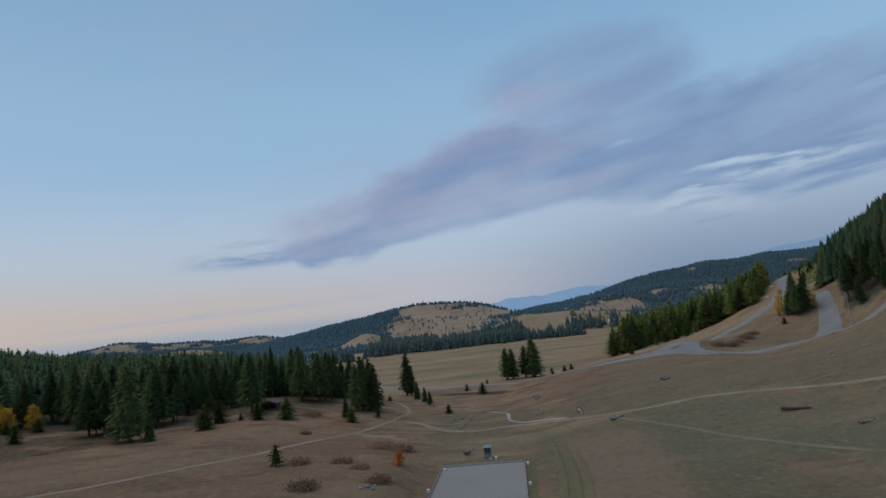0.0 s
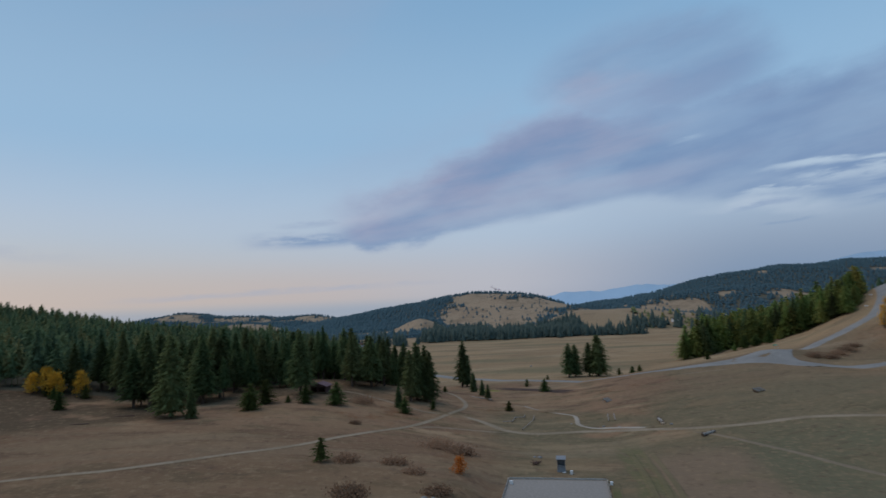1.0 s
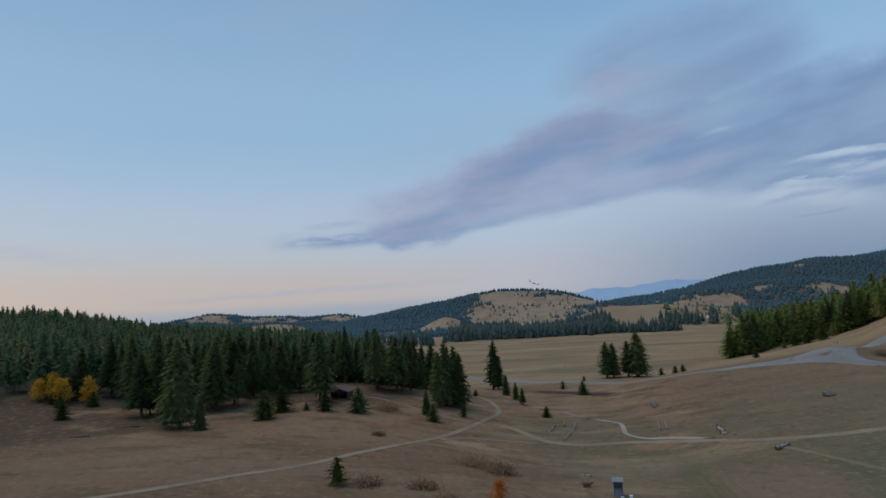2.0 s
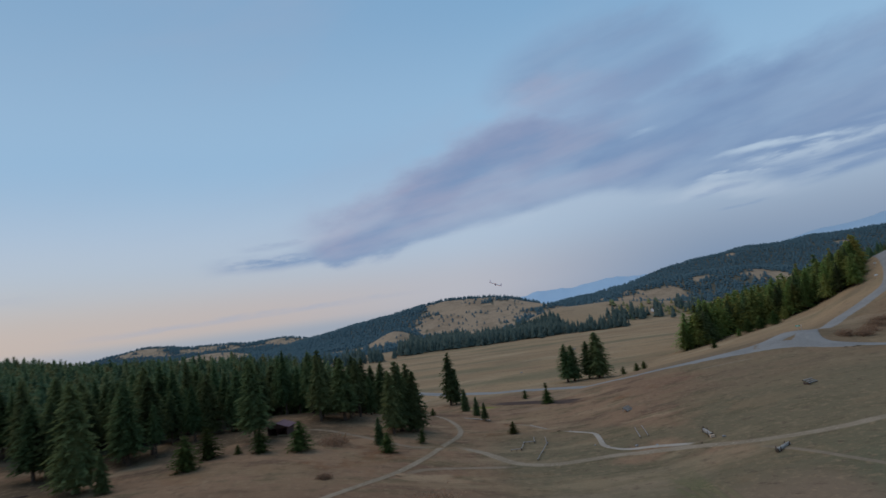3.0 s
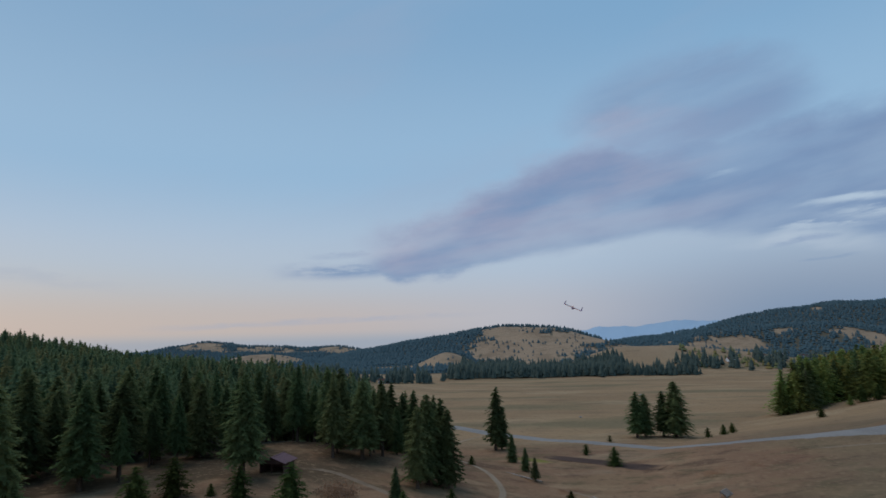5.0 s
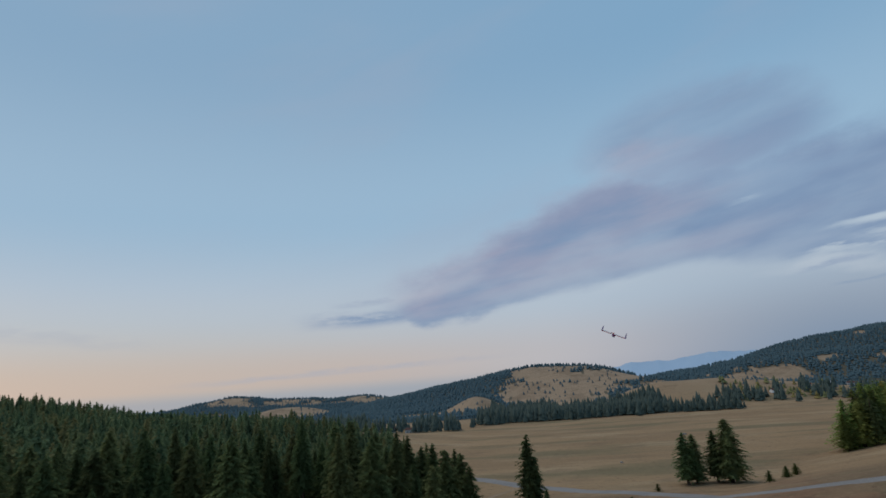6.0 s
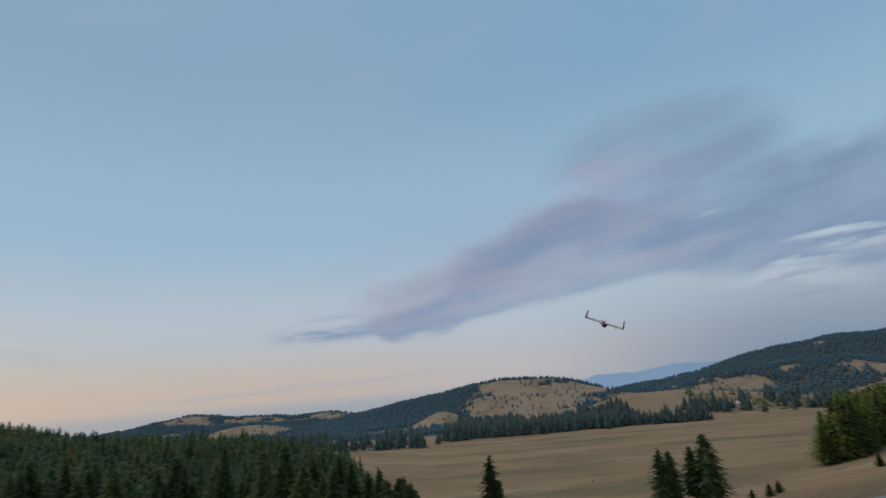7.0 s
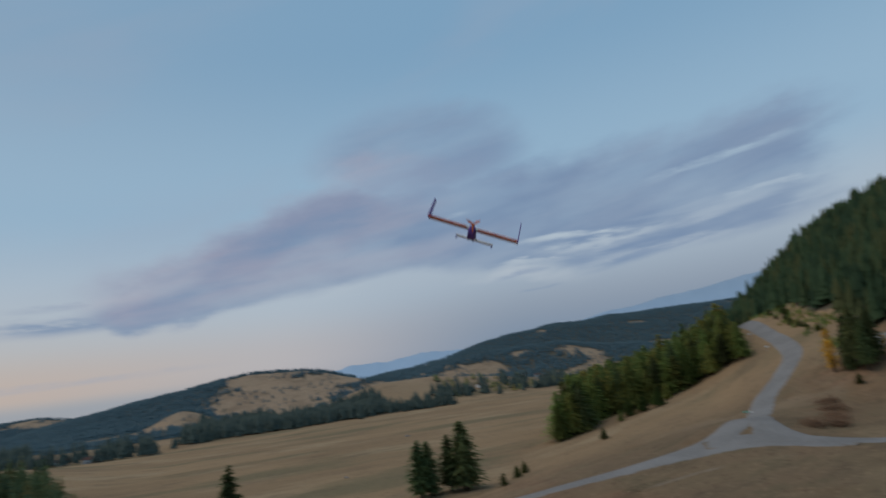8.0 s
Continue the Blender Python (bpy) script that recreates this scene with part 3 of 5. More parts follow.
def build_ground():
    xs, ys = axis(-240, 300, -4400, 4400, 3.4), axis(60, 480, -900, 4700, 3.4)
    nx = len(xs)
    verts = [(x, y, height(x, y)) for y in ys for x in xs]
    faces = [(j * nx + i, j * nx + i + 1, (j + 1) * nx + i + 1, (j + 1) * nx + i) for j in range(len(ys) - 1) for i in range(nx - 1)]
    tagged(new("ground", link_mesh("ground", verts, faces, GRASS)), "dry tan autumn grassland rolling out to low hills", "ground", kind="structure")


build_ground()


def spline(points, step=2.0):
    """A smooth line through the given plan points."""
    pts = [Vector(p) for p in points]
    pts = [pts[0] * 2 - pts[1]] + pts + [pts[-1] * 2 - pts[-2]]
    out = []
    for a, b, c, d in zip(pts, pts[1:], pts[2:], pts[3:]):
        n = max(2, int((c - b).length / step))
        for k in range(n):
            t = k / n
            out.append(0.5 * (2 * b + (c - a) * t + (2 * a - 5 * b + 4 * c - d) * t * t + (3 * b - a - 3 * c + d) * t ** 3))
    out.append(pts[-2])
    return out


def ribbon(name, points, width, mat, label, category, lift=0.1, ragged=0.12):
    """A road or track laid on the ground, with a soft crown and ragged sides."""
    line = spline(points)
    verts, faces, wear = [], [], []
    for i, p in enumerate(line):
        a, b = line[max(0, i - 1)], line[min(len(line) - 1, i + 1)]
        side = Vector(((b - a).y, -(b - a).x)).normalized()
        w = width if isinstance(width, (int, float)) else width[0] + (width[1] - width[0]) * i / (len(line) - 1)
        fade = min(1.0, 0.25 + 0.25 * min(i, len(line) - 1 - i))
        for k in range(9):
            s = -1 + k / 4
            edge = w * ragged * noise.noise((p.x * 0.12, p.y * 0.12, k * 3.0)) if k in (0, 8) else 0
            q = p + side * (s * (w / 2 + 0.5) + edge)
            drop = -lift - 0.06 if k in (0, 8) else 0.03 * (1 - s * s)
            verts.append((q.x, q.y, height(q.x, q.y) + lift + drop))
            wear.append((0.0, 0.5, 0.95, 1.0, 0.9, 1.0, 0.95, 0.5, 0.0)[k] * fade)
        if i:
            o = (i - 1) * 9
            faces += [(o + k, o + k + 1, o + k + 10, o + k + 9) for k in range(8)]
    me = link_mesh(name, verts, faces, mat)
    me.attributes.new("worn", "FLOAT", "POINT").data.foreach_set("value", wear)
    return tagged(new(name, me), label, category, kind="structure")


ROAD_LINE = [(-60, 452), (-28, 433), (-4, 408), (16, 388), (36, 369), (54, 352), (72, 337), (92, 325), (112, 318), (132, 317), (147, 323), (166, 335), (194, 356),
             (217, 367), (237, 378), (250, 391), (267, 412), (292, 447), (310, 479), (328, 506), (350, 535)]
BRANCH_LINE = [(126, 316), (136, 309), (144, 301), (151, 293), (161, 287), (174, 285), (190, 288), (207, 291), (228, 290), (255, 282)]
DRIVE_LINE = [(205, 289), (217, 301), (229, 316), (239, 331), (249, 347)]
ribbon("road", ROAD_LINE, 9.2, ROAD, "worn grey asphalt lane curving up the hillside", "road", 0.2, 0.06)
ribbon("road", [(150, 287), (147, 297), (148, 309), (157, 325), (172, 341)], 6.0, ROAD, "worn grey asphalt corner where the two roads meet", "road", 0.18, 0.04)
ribbon("road", [(147, 288), (137, 303), (122, 312), (104, 319.5)], 6.5, ROAD, "worn grey asphalt corner where the two roads meet", "road", 0.16, 0.04)
ribbon("road", [(130, 311), (139, 307), (146, 311), (152, 320)], 9, ROAD, "worn grey asphalt mouth of the branch road", "road", 0.14, 0.04)
ribbon("road", BRANCH_LINE, 8.0, ROAD, "worn grey asphalt branch road crossing the slope", "road", 0.24, 0.06)
ribbon("road", DRIVE_LINE, (14, 7), ROAD, "wide grey gravel driveway climbing to the woods", "road", 0.28, 0.08)
WEST_TRACK = [(-130, 120), (-110, 128), (-90, 133), (-71, 138), (-55, 152), (-46, 161), (-36, 177), (-25, 199), (-16, 220), (-9, 242), (-4, 258), (-3, 272), (-7, 290), (-14, 303), (-20, 312)]
ribbon("track", WEST_TRACK, 1.7, GRAVEL, "narrow worn gravel track through dry grass", "track")
EAST_TRACK = [(-6, 242), (2, 234), (9, 222), (17, 218), (28, 218), (38, 218), (50, 211), (60, 203.5), (70, 199), (80, 196), (91, 194), (101, 188), (110, 179.5), (121, 170), (134, 162), (152, 153)]
ribbon("track", EAST_TRACK, 3.6, GRAVEL, "gravel track running across the course to the east", "track", 0.16)
ribbon("track", [(28, 256), (33, 251), (36.5, 246), (36, 238), (35, 230), (37, 224.5), (44, 219.5), (54, 211)], (0.7, 1.4), PALE, "pale crushed stone path bending down to the track", "track", 0.2)
ribbon("track", [(60, 200), (66, 186), (71, 168), (75, 152), (82, 132), (91, 114)], 1.5, FAINT, "faint trodden grass track", "track", 0.12, 0.3)
ribbon("track", [(-55, 254), (-46, 256), (-36, 250), (-26, 243.5), (-17, 239), (-9, 241)], 2.4, FAINT, "faint path from the shed to the track", "track", 0.12, 0.3)
ribbon("track", [(13, 279), (20, 273), (24, 264), (28, 257)], 1.0, FAINT, "thin pale footpath down into the dip", "track", 0.14, 0.2)
ribbon("track", [(-20, 206), (-14, 213), (-6, 216), (4, 217.5), (12, 218)], 2.0, FAINT, "dusty short cut between the tracks", "track", 0.12, 0.3)
ribbon("track", [(-29, 350), (-24, 368), (-16, 388), (-8, 408)], 2.6, TRACK, "gravel spur joining the road under the pines", "track")
ribbon("turf_strip", [(26.2, 147), (23.2, 130), (19.6, 110), (16.0, 90)], 1.6, LUSH, "bright green watered turf strip along the arena", "grass", 0.1, 0.2)
MOWN = earth("mown_turf_line", ((.21, .168, .09), (.185, .15, .08), (.23, .18, .096)), (0.35, 1.3))
for shift, wide in ((0.0, 0.9), (2.2, 0.6), (5.0, 0.8)):
    ribbon("turf_strip", [(44 - shift, 181), (39.5 - shift, 155), (35 - shift, 131), (30.5 - shift, 112), (27 - shift, 98)], wide, MOWN, "dark mowing line curving through the turf beside the arena", "grass", 0.1, 0.3)
ribbon("turf_strip", [(2, 328), (8, 324), (15, 318)], 6.0, SEDGE, "yellow green damp turf in the dip", "grass", 0.1, 0.3)
ribbon("turf_strip", [(13, 331), (22, 325), (30, 318.5), (38, 311.5), (48, 302.5)], 9.5, BROWN_SEDGE, "dark brown withered sedge along the dip", "grass", 0.1, 0.3)
ribbon("track", [(92, 302), (104, 301), (113, 299), (120, 297)], 1.8, FAINT, "faint old wheel track below the road", "track", 0.12, 0.3)


# ---- trees ----
def merge(parts):
    """Joins (verts, faces, material index) lists."""
    verts, faces, slots = [], [], []
    for v, f, s in parts:
        o = len(verts)
        verts += v
        faces += [tuple(i + o for i in face) for face in f]
        slots += [s] * len(f)
    return verts, faces, slots


def tube(path, radii, sides=6):
    """A tapered limb through the points of path."""
    verts, faces = [], []
    for i, (p, r) in enumerate(zip(path, radii)):
        a, b = Vector(path[max(0, i - 1)]), Vector(path[min(len(path) - 1, i + 1)])
        d = (b - a).normalized()
        u = d.orthogonal().normalized()
        w = d.cross(u)
        verts += [tuple(Vector(p) + (u * math.cos(2 * math.pi * k / sides) + w * math.sin(2 * math.pi * k / sides)) * r) for k in range(sides)]
        if i:
            o = (i - 1) * sides
            faces += [(o + k, o + (k + 1) % sides, o + sides + (k + 1) % sides, o + sides + k) for k in range(sides)]
    faces.append(tuple(range(len(verts) - sides, len(verts))))
    return verts, faces


def conifer_crown(rng, h, radius, base, levels, arms, sprays, shape=1.0, ragged=0.35, fill=1.3):
    """Whorls of drooping branches, each a row of flat needle sprays; ragged outline with gaps."""
    verts, faces = [], []
    size = radius * fill / sprays
    for i in range(levels):
        f = (i + rng.random() * 0.8) / levels
        z = h * (base + (0.985 - base) * f)
        reach = radius * (1 - f) ** shape * (0.55 + 0.45 * min(1, f * 5 + 0.35)) + 0.25
        near_top = 0.42 + 0.58 * min(1, reach / (radius * 0.62))
        n = max(3, round(arms * (0.55 + 0.45 * (1 - f))))
        turn = rng.random() * 6.28
        for k in range(n):
            if rng.random() < 0.10:
                continue
            a = turn + 6.283 * k / n + rng.uniform(-0.35, 0.35)
            long = reach * rng.uniform(1 - ragged, 1 + ragged * 0.55)
            droop = rng.uniform(-0.38, 0.02) * long + 0.12 * long * (f - 0.4)
            c, s = math.cos(a), math.sin(a)
            up = rng.uniform(-0.9, 0.9) * h / levels
            m = max(1, round(sprays * (0.35 + 0.65 * long / radius)))
            for j in range(m):
                t = (j + 0.55 + rng.uniform(-0.2, 0.2)) / m
                px, py, pz = c * long * t, s * long * t, z + up + droop * t * t + 0.22 * long * (0.5 - abs(t - 0.5))
                l = size * near_top * rng.uniform(0.9, 1.5) * (1.1 - 0.35 * t)
                o = len(verts)
                for side in (-1, 1):
                    out_w, side_w, drop = rng.uniform(0.25, 0.9), side * rng.uniform(0.15, 0.85), rng.uniform(-0.6, 0.22)
                    dx, dy = c * out_w - s * side_w, s * out_w + c * side_w
                    w = rng.uniform(0.2, 0.36)
                    tw = rng.uniform(-0.8, 0.8)
                    verts += [(px - dx * 0.3 * l - dy * w * l, py - dy * 0.3 * l + dx * w * l, pz + (0.12 + tw * w) * l),
                              (px - dx * 0.3 * l + dy * w * l, py - dy * 0.3 * l - dx * w * l, pz + (0.12 - tw * w) * l),
                              (px + dx * l, py + dy * l, pz + drop * l)]
                faces += [(o, o + 1, o + 2), (o + 3, o + 4, o + 5)]
    # leader shoot, and a plain inner cone added to close the crown's black gaps
    o = len(verts)
    for k in range(5):
        a = 1.257 * k
        w = radius * 0.13
        verts += [(0, 0, h * 1.01), (w * math.cos(a), w * math.sin(a), h * 0.87), (w * math.cos(a + 1.1), w * math.sin(a + 1.1), h * 0.88)]
        faces.append((o + 3 * k, o + 3 * k + 1, o + 3 * k + 2))
    o, sides = len(verts), 5
    for f in (0.03, 0.3, 0.6):
        for k in range(sides):
            a = 6.283 * k / sides + f * 3
            r = radius * (0.22 + 0.16 * fill) * (1 - f) ** shape * rng.uniform(0.8, 1.15)
            verts.append((r * math.cos(a), r * math.sin(a), h * (base + (0.95 - base) * f)))
    verts.append((0, 0, h * 0.93))
    for j in range(2):
        faces += [(o + j * sides + k, o + j * sides + (k + 1) % sides, o + (j + 1) * sides + k) for k in range(sides)]
        faces += [(o + j * sides + (k + 1) % sides, o + (j + 1) * sides + (k + 1) % sides, o + (j + 1) * sides + k) for k in range(sides)]
    faces += [(o + 2 * sides + k, o + 2 * sides + (k + 1) % sides, o + 3 * sides) for k in range(sides)]
    return verts, faces


def leafy_crown(rng, h, radius, base, clumps, leaves):
    """A loose broadleaf crown: many small leaves in uneven clumps."""
    verts, faces = [], []
    for _ in range(clumps):
        a, f = rng.random() * 6.28, rng.random()
        r = radius * (0.35 + 0.65 * math.sin(math.pi * min(0.95, f + 0.15))) * rng.uniform(0.3, 1.0)
        c = Vector((r * math.cos(a), r * math.sin(a), h * (base + (1 - base) * f)))
        spread = radius * 0.34
        for _ in range(leaves):
            p = c + Vector((rng.gauss(0, 1), rng.gauss(0, 1), rng.gauss(0, 1))) * spread * 0.6
            u = Vector((rng.gauss(0, 1), rng.gauss(0, 1), rng.gauss(0, 1))).normalized() * rng.uniform(0.12, 0.26) * min(1.2, max(0.45, radius * 0.4))
            w = u.orthogonal().normalized() * u.length * 0.7
            o = len(verts)
            verts += [tuple(p - u), tuple(p + w), tuple(p + u), tuple(p - w)]
            faces.append((o, o + 1, o + 2, o + 3))
    return verts, faces


def trunk_mesh(rng, h, r, top=0.96):
    lean = (rng.uniform(-0.02, 0.02), rng.uniform(-0.02, 0.02))
    path = [(lean[0] * h * t * t, lean[1] * h * t * t, -0.6 + (h * top + 0.6) * t) for t in (0, 0.06, 0.3, 0.6, 1.0)]
    return tube(path, (r * 1.5, r * 1.05, r * 0.8, r * 0.5, 0.03), 7)


def tree_kind(name, seed, h, radius, base, levels, arms, sprays, shape, leaf, label, category="tree", ragged=0.35, fill=1.3):
    """A conifer of height h with its foot at the origin: trunk and crown under one root."""
    rng = random.Random(seed)
    root = new(name)
    tagged(root, label, category)
    v, f = trunk_mesh(rng, h, 0.018 * h + 0.04)
    trunk = new("trunk", link_mesh("trunk", v, f, BARK))
    v, f = conifer_crown(rng, h, radius, base, levels, arms, sprays, shape, ragged, fill)
    crown = new("crown", link_mesh("crown", v, f, leaf, False))
    trunk.parent = crown.parent = root
    return root


PINE = [tree_kind("pine_tree", 11, 22, 4.9, 0.15, 44, 11, 9, 0.72, NEEDLE, "tall dark green pine standing in dry grass", ragged=0.45, fill=1.9),
        tree_kind("pine_tree", 12, 24, 4.5, 0.2, 46, 11, 9, 0.8, NEEDLE, "tall narrow dark green pine at the edge of the woods", ragged=0.45, fill=1.9),
        tree_kind("pine_tree", 13, 18, 4.4, 0.04, 40, 12, 9, 0.75, NEEDLE, "broad dark green fir with branches to the ground", ragged=0.4, fill=1.9),
        tree_kind("pine_tree", 14, 24, 4.6, 0.28, 40, 10, 9, 0.6, NEEDLE, "tall dark pine with a bare lower trunk", ragged=0.55, fill=2.0),
        tree_kind("pine_tree", 15, 20, 4.2, 0.07, 48, 11, 10, 0.58, NEEDLE, "broad ragged dark green pine", ragged=0.5, fill=2.1),
        tree_kind("pine_tree", 16, 20, 3.7, 0.12, 44, 10, 9, 0.55, NEEDLE, "ragged dark green pine with a blunt top", ragged=0.6, fill=2.1)]
YOUNG = [tree_kind("young_pine", 21, 6, 2.0, 0.04, 26, 9, 6, 0.75, NEEDLE_YOUNG, "small bushy green pine in the dry meadow"),
         tree_kind("young_pine", 22, 5, 1.6, 0.03, 24, 9, 6, 0.72, NEEDLE_YOUNG, "small dark green conical pine in the meadow"),
         tree_kind("young_pine", 23, 4, 1.3, 0.08, 14, 7, 5, 0.7, NEEDLE_YOUNG, "sparse pale green sapling in the meadow", ragged=0.55)]
SLOPE = [tree_kind("slope_pine", 31, 15, 3.4, 0.06, 36, 9, 7, 0.8, NEEDLE_LIGHT, "bright green young pine on the slope below the road", ragged=0.45),
         tree_kind("slope_pine", 32, 17, 3.4, 0.10, 38, 9, 7, 0.8, NEEDLE, "dark green pine on the slope below the road", ragged=0.45)]
PARKED = set()


def plant(kind, x, y, h, turn=None, lean=0.0, group="", label="", wide=1.0):
    """Stands a tree of height h at (x, y). The first of its kind is the pattern itself, moved there."""
    turn = (x * 37.0 + y * 17.0) % 360 if turn is None else turn
    own = max(v.co.z for v in kind.children[0].data.vertices)
    s = h / own
    if kind.name in PARKED:
        made = copy_thing(kind, pose(x, y, height(x, y) - 0.05, lean, lean * 0.5, turn))
    else:
        PARKED.add(kind.name)
        made = kind
        made.matrix_basis = pose(x, y, height(x, y) - 0.05, lean, lean * 0.5, turn)
    made.scale = (s * wide, s * wide, s)
    return tagged(made, label, group=group)


# single trees: x, y, height, kind, slimness
plant(PINE[5], -4, 349, 25, 40, 2, label="tall ragged dark pine beside the road bend", wide=1.05)
plant(PINE[4], -1.5, 352, 17, 200, -2, label="dark pine leaning against a taller one", wide=1.1)
plant(PINE[5], 60, 386, 20.5, 10, 0, "pines by the road", "tall dark pine in a pair beside the road", 1.45)
plant(PINE[4], 64.5, 390, 19.5, 120, 0, "pines by the road", "tall dark pine in a pair beside the road", 1.35)
plant(PINE[4], 78, 389, 25, 70, 0, "pines by the road", "broad dark fir in the group beside the road", 1.55)
plant(PINE[5], 73, 391, 20.5, 150, 0, "pines by the road", "dark fir in the group beside the road", 1.35)
plant(PINE[4], -92, 203, 25, 30, 0, label="big broad pine in front of the woods", wide=1.15)
plant(PINE[0], -63, 242, 24, 75, 0, label="big dark pine beside the open shed", wide=1.1)
for x, y, h, k in ((-84, 199, 9, 2), (-98, 207, 13, 1), (1.5, 318, 9.5, 2), (5, 300, 7.5, 2), (7, 286, 7, 0), (-22, 262, 23, 4), (-19, 268, 22, 5),
                   (-24, 256, 20, 5), (-17, 264, 20, 4), (-27, 240, 8, 2)):
    plant(PINE[k], x, y, h, wide=1.08)
for x, y, h, k in ((-71, 212, 8.5, 1), (-70, 224, 8, 1), (-57, 226, 6.5, 1), (-47, 228, 8, 0), (-24, 231, 5.5, 1), (-34, 149, 5.2, 2), (35, 311.5, 6.2, 0), (29, 333, 4, 2),
                   (86, 372, 4.5, 2), (97, 384, 4.5, 0), (103, 390, 4.5, 1), (14, 261, 4, 0), (-63, 226, 2.5, 0), (-76, 222, 4, 1), (-134, 214, 6, 1), (-148, 232, 4, 0), (-139, 236, 5, 1), (-153, 236, 5, 1), (-15, 246, 4, 2), (45, 372, 3, 2),
                   (-12, 300, 3, 0)):
    plant(YOUNG[k], x, y, h, wide=1.55)


def near_line(x, y, line, reach):
    return any((Vector(p) - Vector((x, y))).length < reach for p in line)


ROAD_POINTS = spline(ROAD_LINE, 6) + spline(BRANCH_LINE, 6) + spline(DRIVE_LINE, 5)


def woods_front(x):
    """The near edge of the western woods."""
    return 276 - 0.18 * max(0, -20 - x) - 0.62 * max(0, -50 - x) - 12 * ss(-60, -85, x) + 0.12 * max(0, -80 - x) - 0.25 * max(0, -130 - x) + 0.45 * max(0, -190 - x) + 7 * noise.noise((x * 0.06, 0, 3))


def in_west_woods(x, y):
    return x < -19 - 0.07 * (y - 276) - 0.25 * max(0, y - 330) and woods_front(x) < y < 560 + 0.5 * max(0, -60 - x) and x > -520 and not (abs(x + 60) < 9 and y < 272) and not (-176 < x < -0.55 * y and y < 243)


def in_slope_woods(x, y):
    d = x - 40 - 0.72 * max(0, y - 320)
    front = 424 + 0.8 * min(55, max(0, x - 137)) - 1.15 * max(0, x - 198) + 10 * noise.noise((x * 0.08, 0, 4))
    return 134 < x < 305 and max(front, 404) < y < 640 and 18 < d < 175 and x < 244 + 0.78 * (y - 408) and not near_line(x, y, ROAD_POINTS, 10) and noise.noise((x * 0.045, y * 0.045, 8)) > -0.42


def in_hill_woods(x, y):
    d = x - 40 - 0.72 * max(0, y - 320)
    return x > max(0.73 * y + 11 * ss(430, 385, y) - 18 * ss(396, 370, y) - 0.6 * min(90, max(0, y - 500)), 200 + 60 * ss(150, 240, y) - 22 * ss(292, 314, y)) and d < 620 and 130 < y < 720 and not near_line(x, y, ROAD_POINTS, 9) and noise.noise((x * 0.02, y * 0.02, 8)) > -0.45 - 0.6 * ss(420, 395, y)


def scatter(rng, x0, x1, y0, y1, gap, inside):
    """Uneven planting on a jittered grid."""
    out = []
    for i in range(int((x1 - x0) / gap)):
        for j in range(int((y1 - y0) / gap)):
            x, y = x0 + (i + rng.uniform(0.05, 0.95)) * gap, y0 + (j + rng.uniform(0.05, 0.95)) * gap
            if inside(x, y):
                out.append((x, y))
    return out


rng = random.Random(5)
WEST = scatter(rng, -520, -10, 120, 760, 7.4, in_west_woods)
WEST = [p for p in WEST if p[1] - woods_front(p[0]) > 38 or rng.random() < 0.68]
edge_first = sorted(WEST, key=lambda p: (p[1] - woods_front(p[0])) + max(0, -140 - p[0]) * 0.8)
for x, y in edge_first[:135]:
    plant(PINE[rng.choice((0, 1, 1, 3, 5, 4))], x, y, rng.triangular(11, 27, 21), group="edge of the western woods", wide=rng.uniform(0.85, 1.3))
SLOPES = scatter(rng, 125, 320, 395, 640, 6.0, in_slope_woods)
slope_first = sorted(SLOPES, key=lambda p: p[1] + 0.3 * p[0])
for x, y in slope_first[:90]:
    plant(SLOPE[1 if rng.random() < (0.1 if x < 165 else 0.4) else 0], x, y, rng.triangular(11, 31 - 0.07 * max(0, x - 185), 22 - 0.04 * max(0, x - 185)), group="woods on the slope", wide=rng.uniform(1.4, 1.9))
HILL = scatter(rng, 200, 820, 120, 720, 7.5, in_hill_woods)
hill_first = sorted(HILL, key=lambda p: p[0] + abs(p[1] - 300) * 0.4)
for x, y in hill_first[:36]:
    plant(PINE[rng.choice((0, 1, 2, 3))], x, y, rng.uniform(14, 22), group="woods on the hillside")
for x, y, h in ((226, 339, 25), (229.5, 335, 22), (224, 334.5, 19), (228.5, 344, 20), (232, 340, 17), (223, 341, 13)):
    plant(PINE[0 if h > 16 else 2], x, y, h, group="conifers between the two roads", label="dark conifer in a clump between the two roads")


for x, y, h, k in ((298, 431, 5, 0), (306, 437, 4, 1), (313, 444, 6, 0), (289, 420, 4, 0), (321, 455, 5, 1), (279, 404, 3, 0), (284, 411, 4, 1), (295, 425, 3, 0), (302, 441, 3, 1), (272, 396, 3, 0), (310, 452, 4, 0), (265, 385, 4, 1), (258, 376, 3, 0), (213, 331, 4, 1), (150, 405, 5, 0), (190, 441, 9, 0), (196, 437, 8, 0), (203, 433, 9, 0)):
    plant(YOUNG[k], x, y, h, wide=1.5)
for x, y, h in ((207, 442, 6), (213, 439, 9), (217, 442, 8), (223, 446, 8), (199, 444, 5), (181, 436, 6)):
    plant(SLOPE[0], x, y, h, group="woods on the slope", label="small bushy light green pine before the slope woods", wide=1.7)


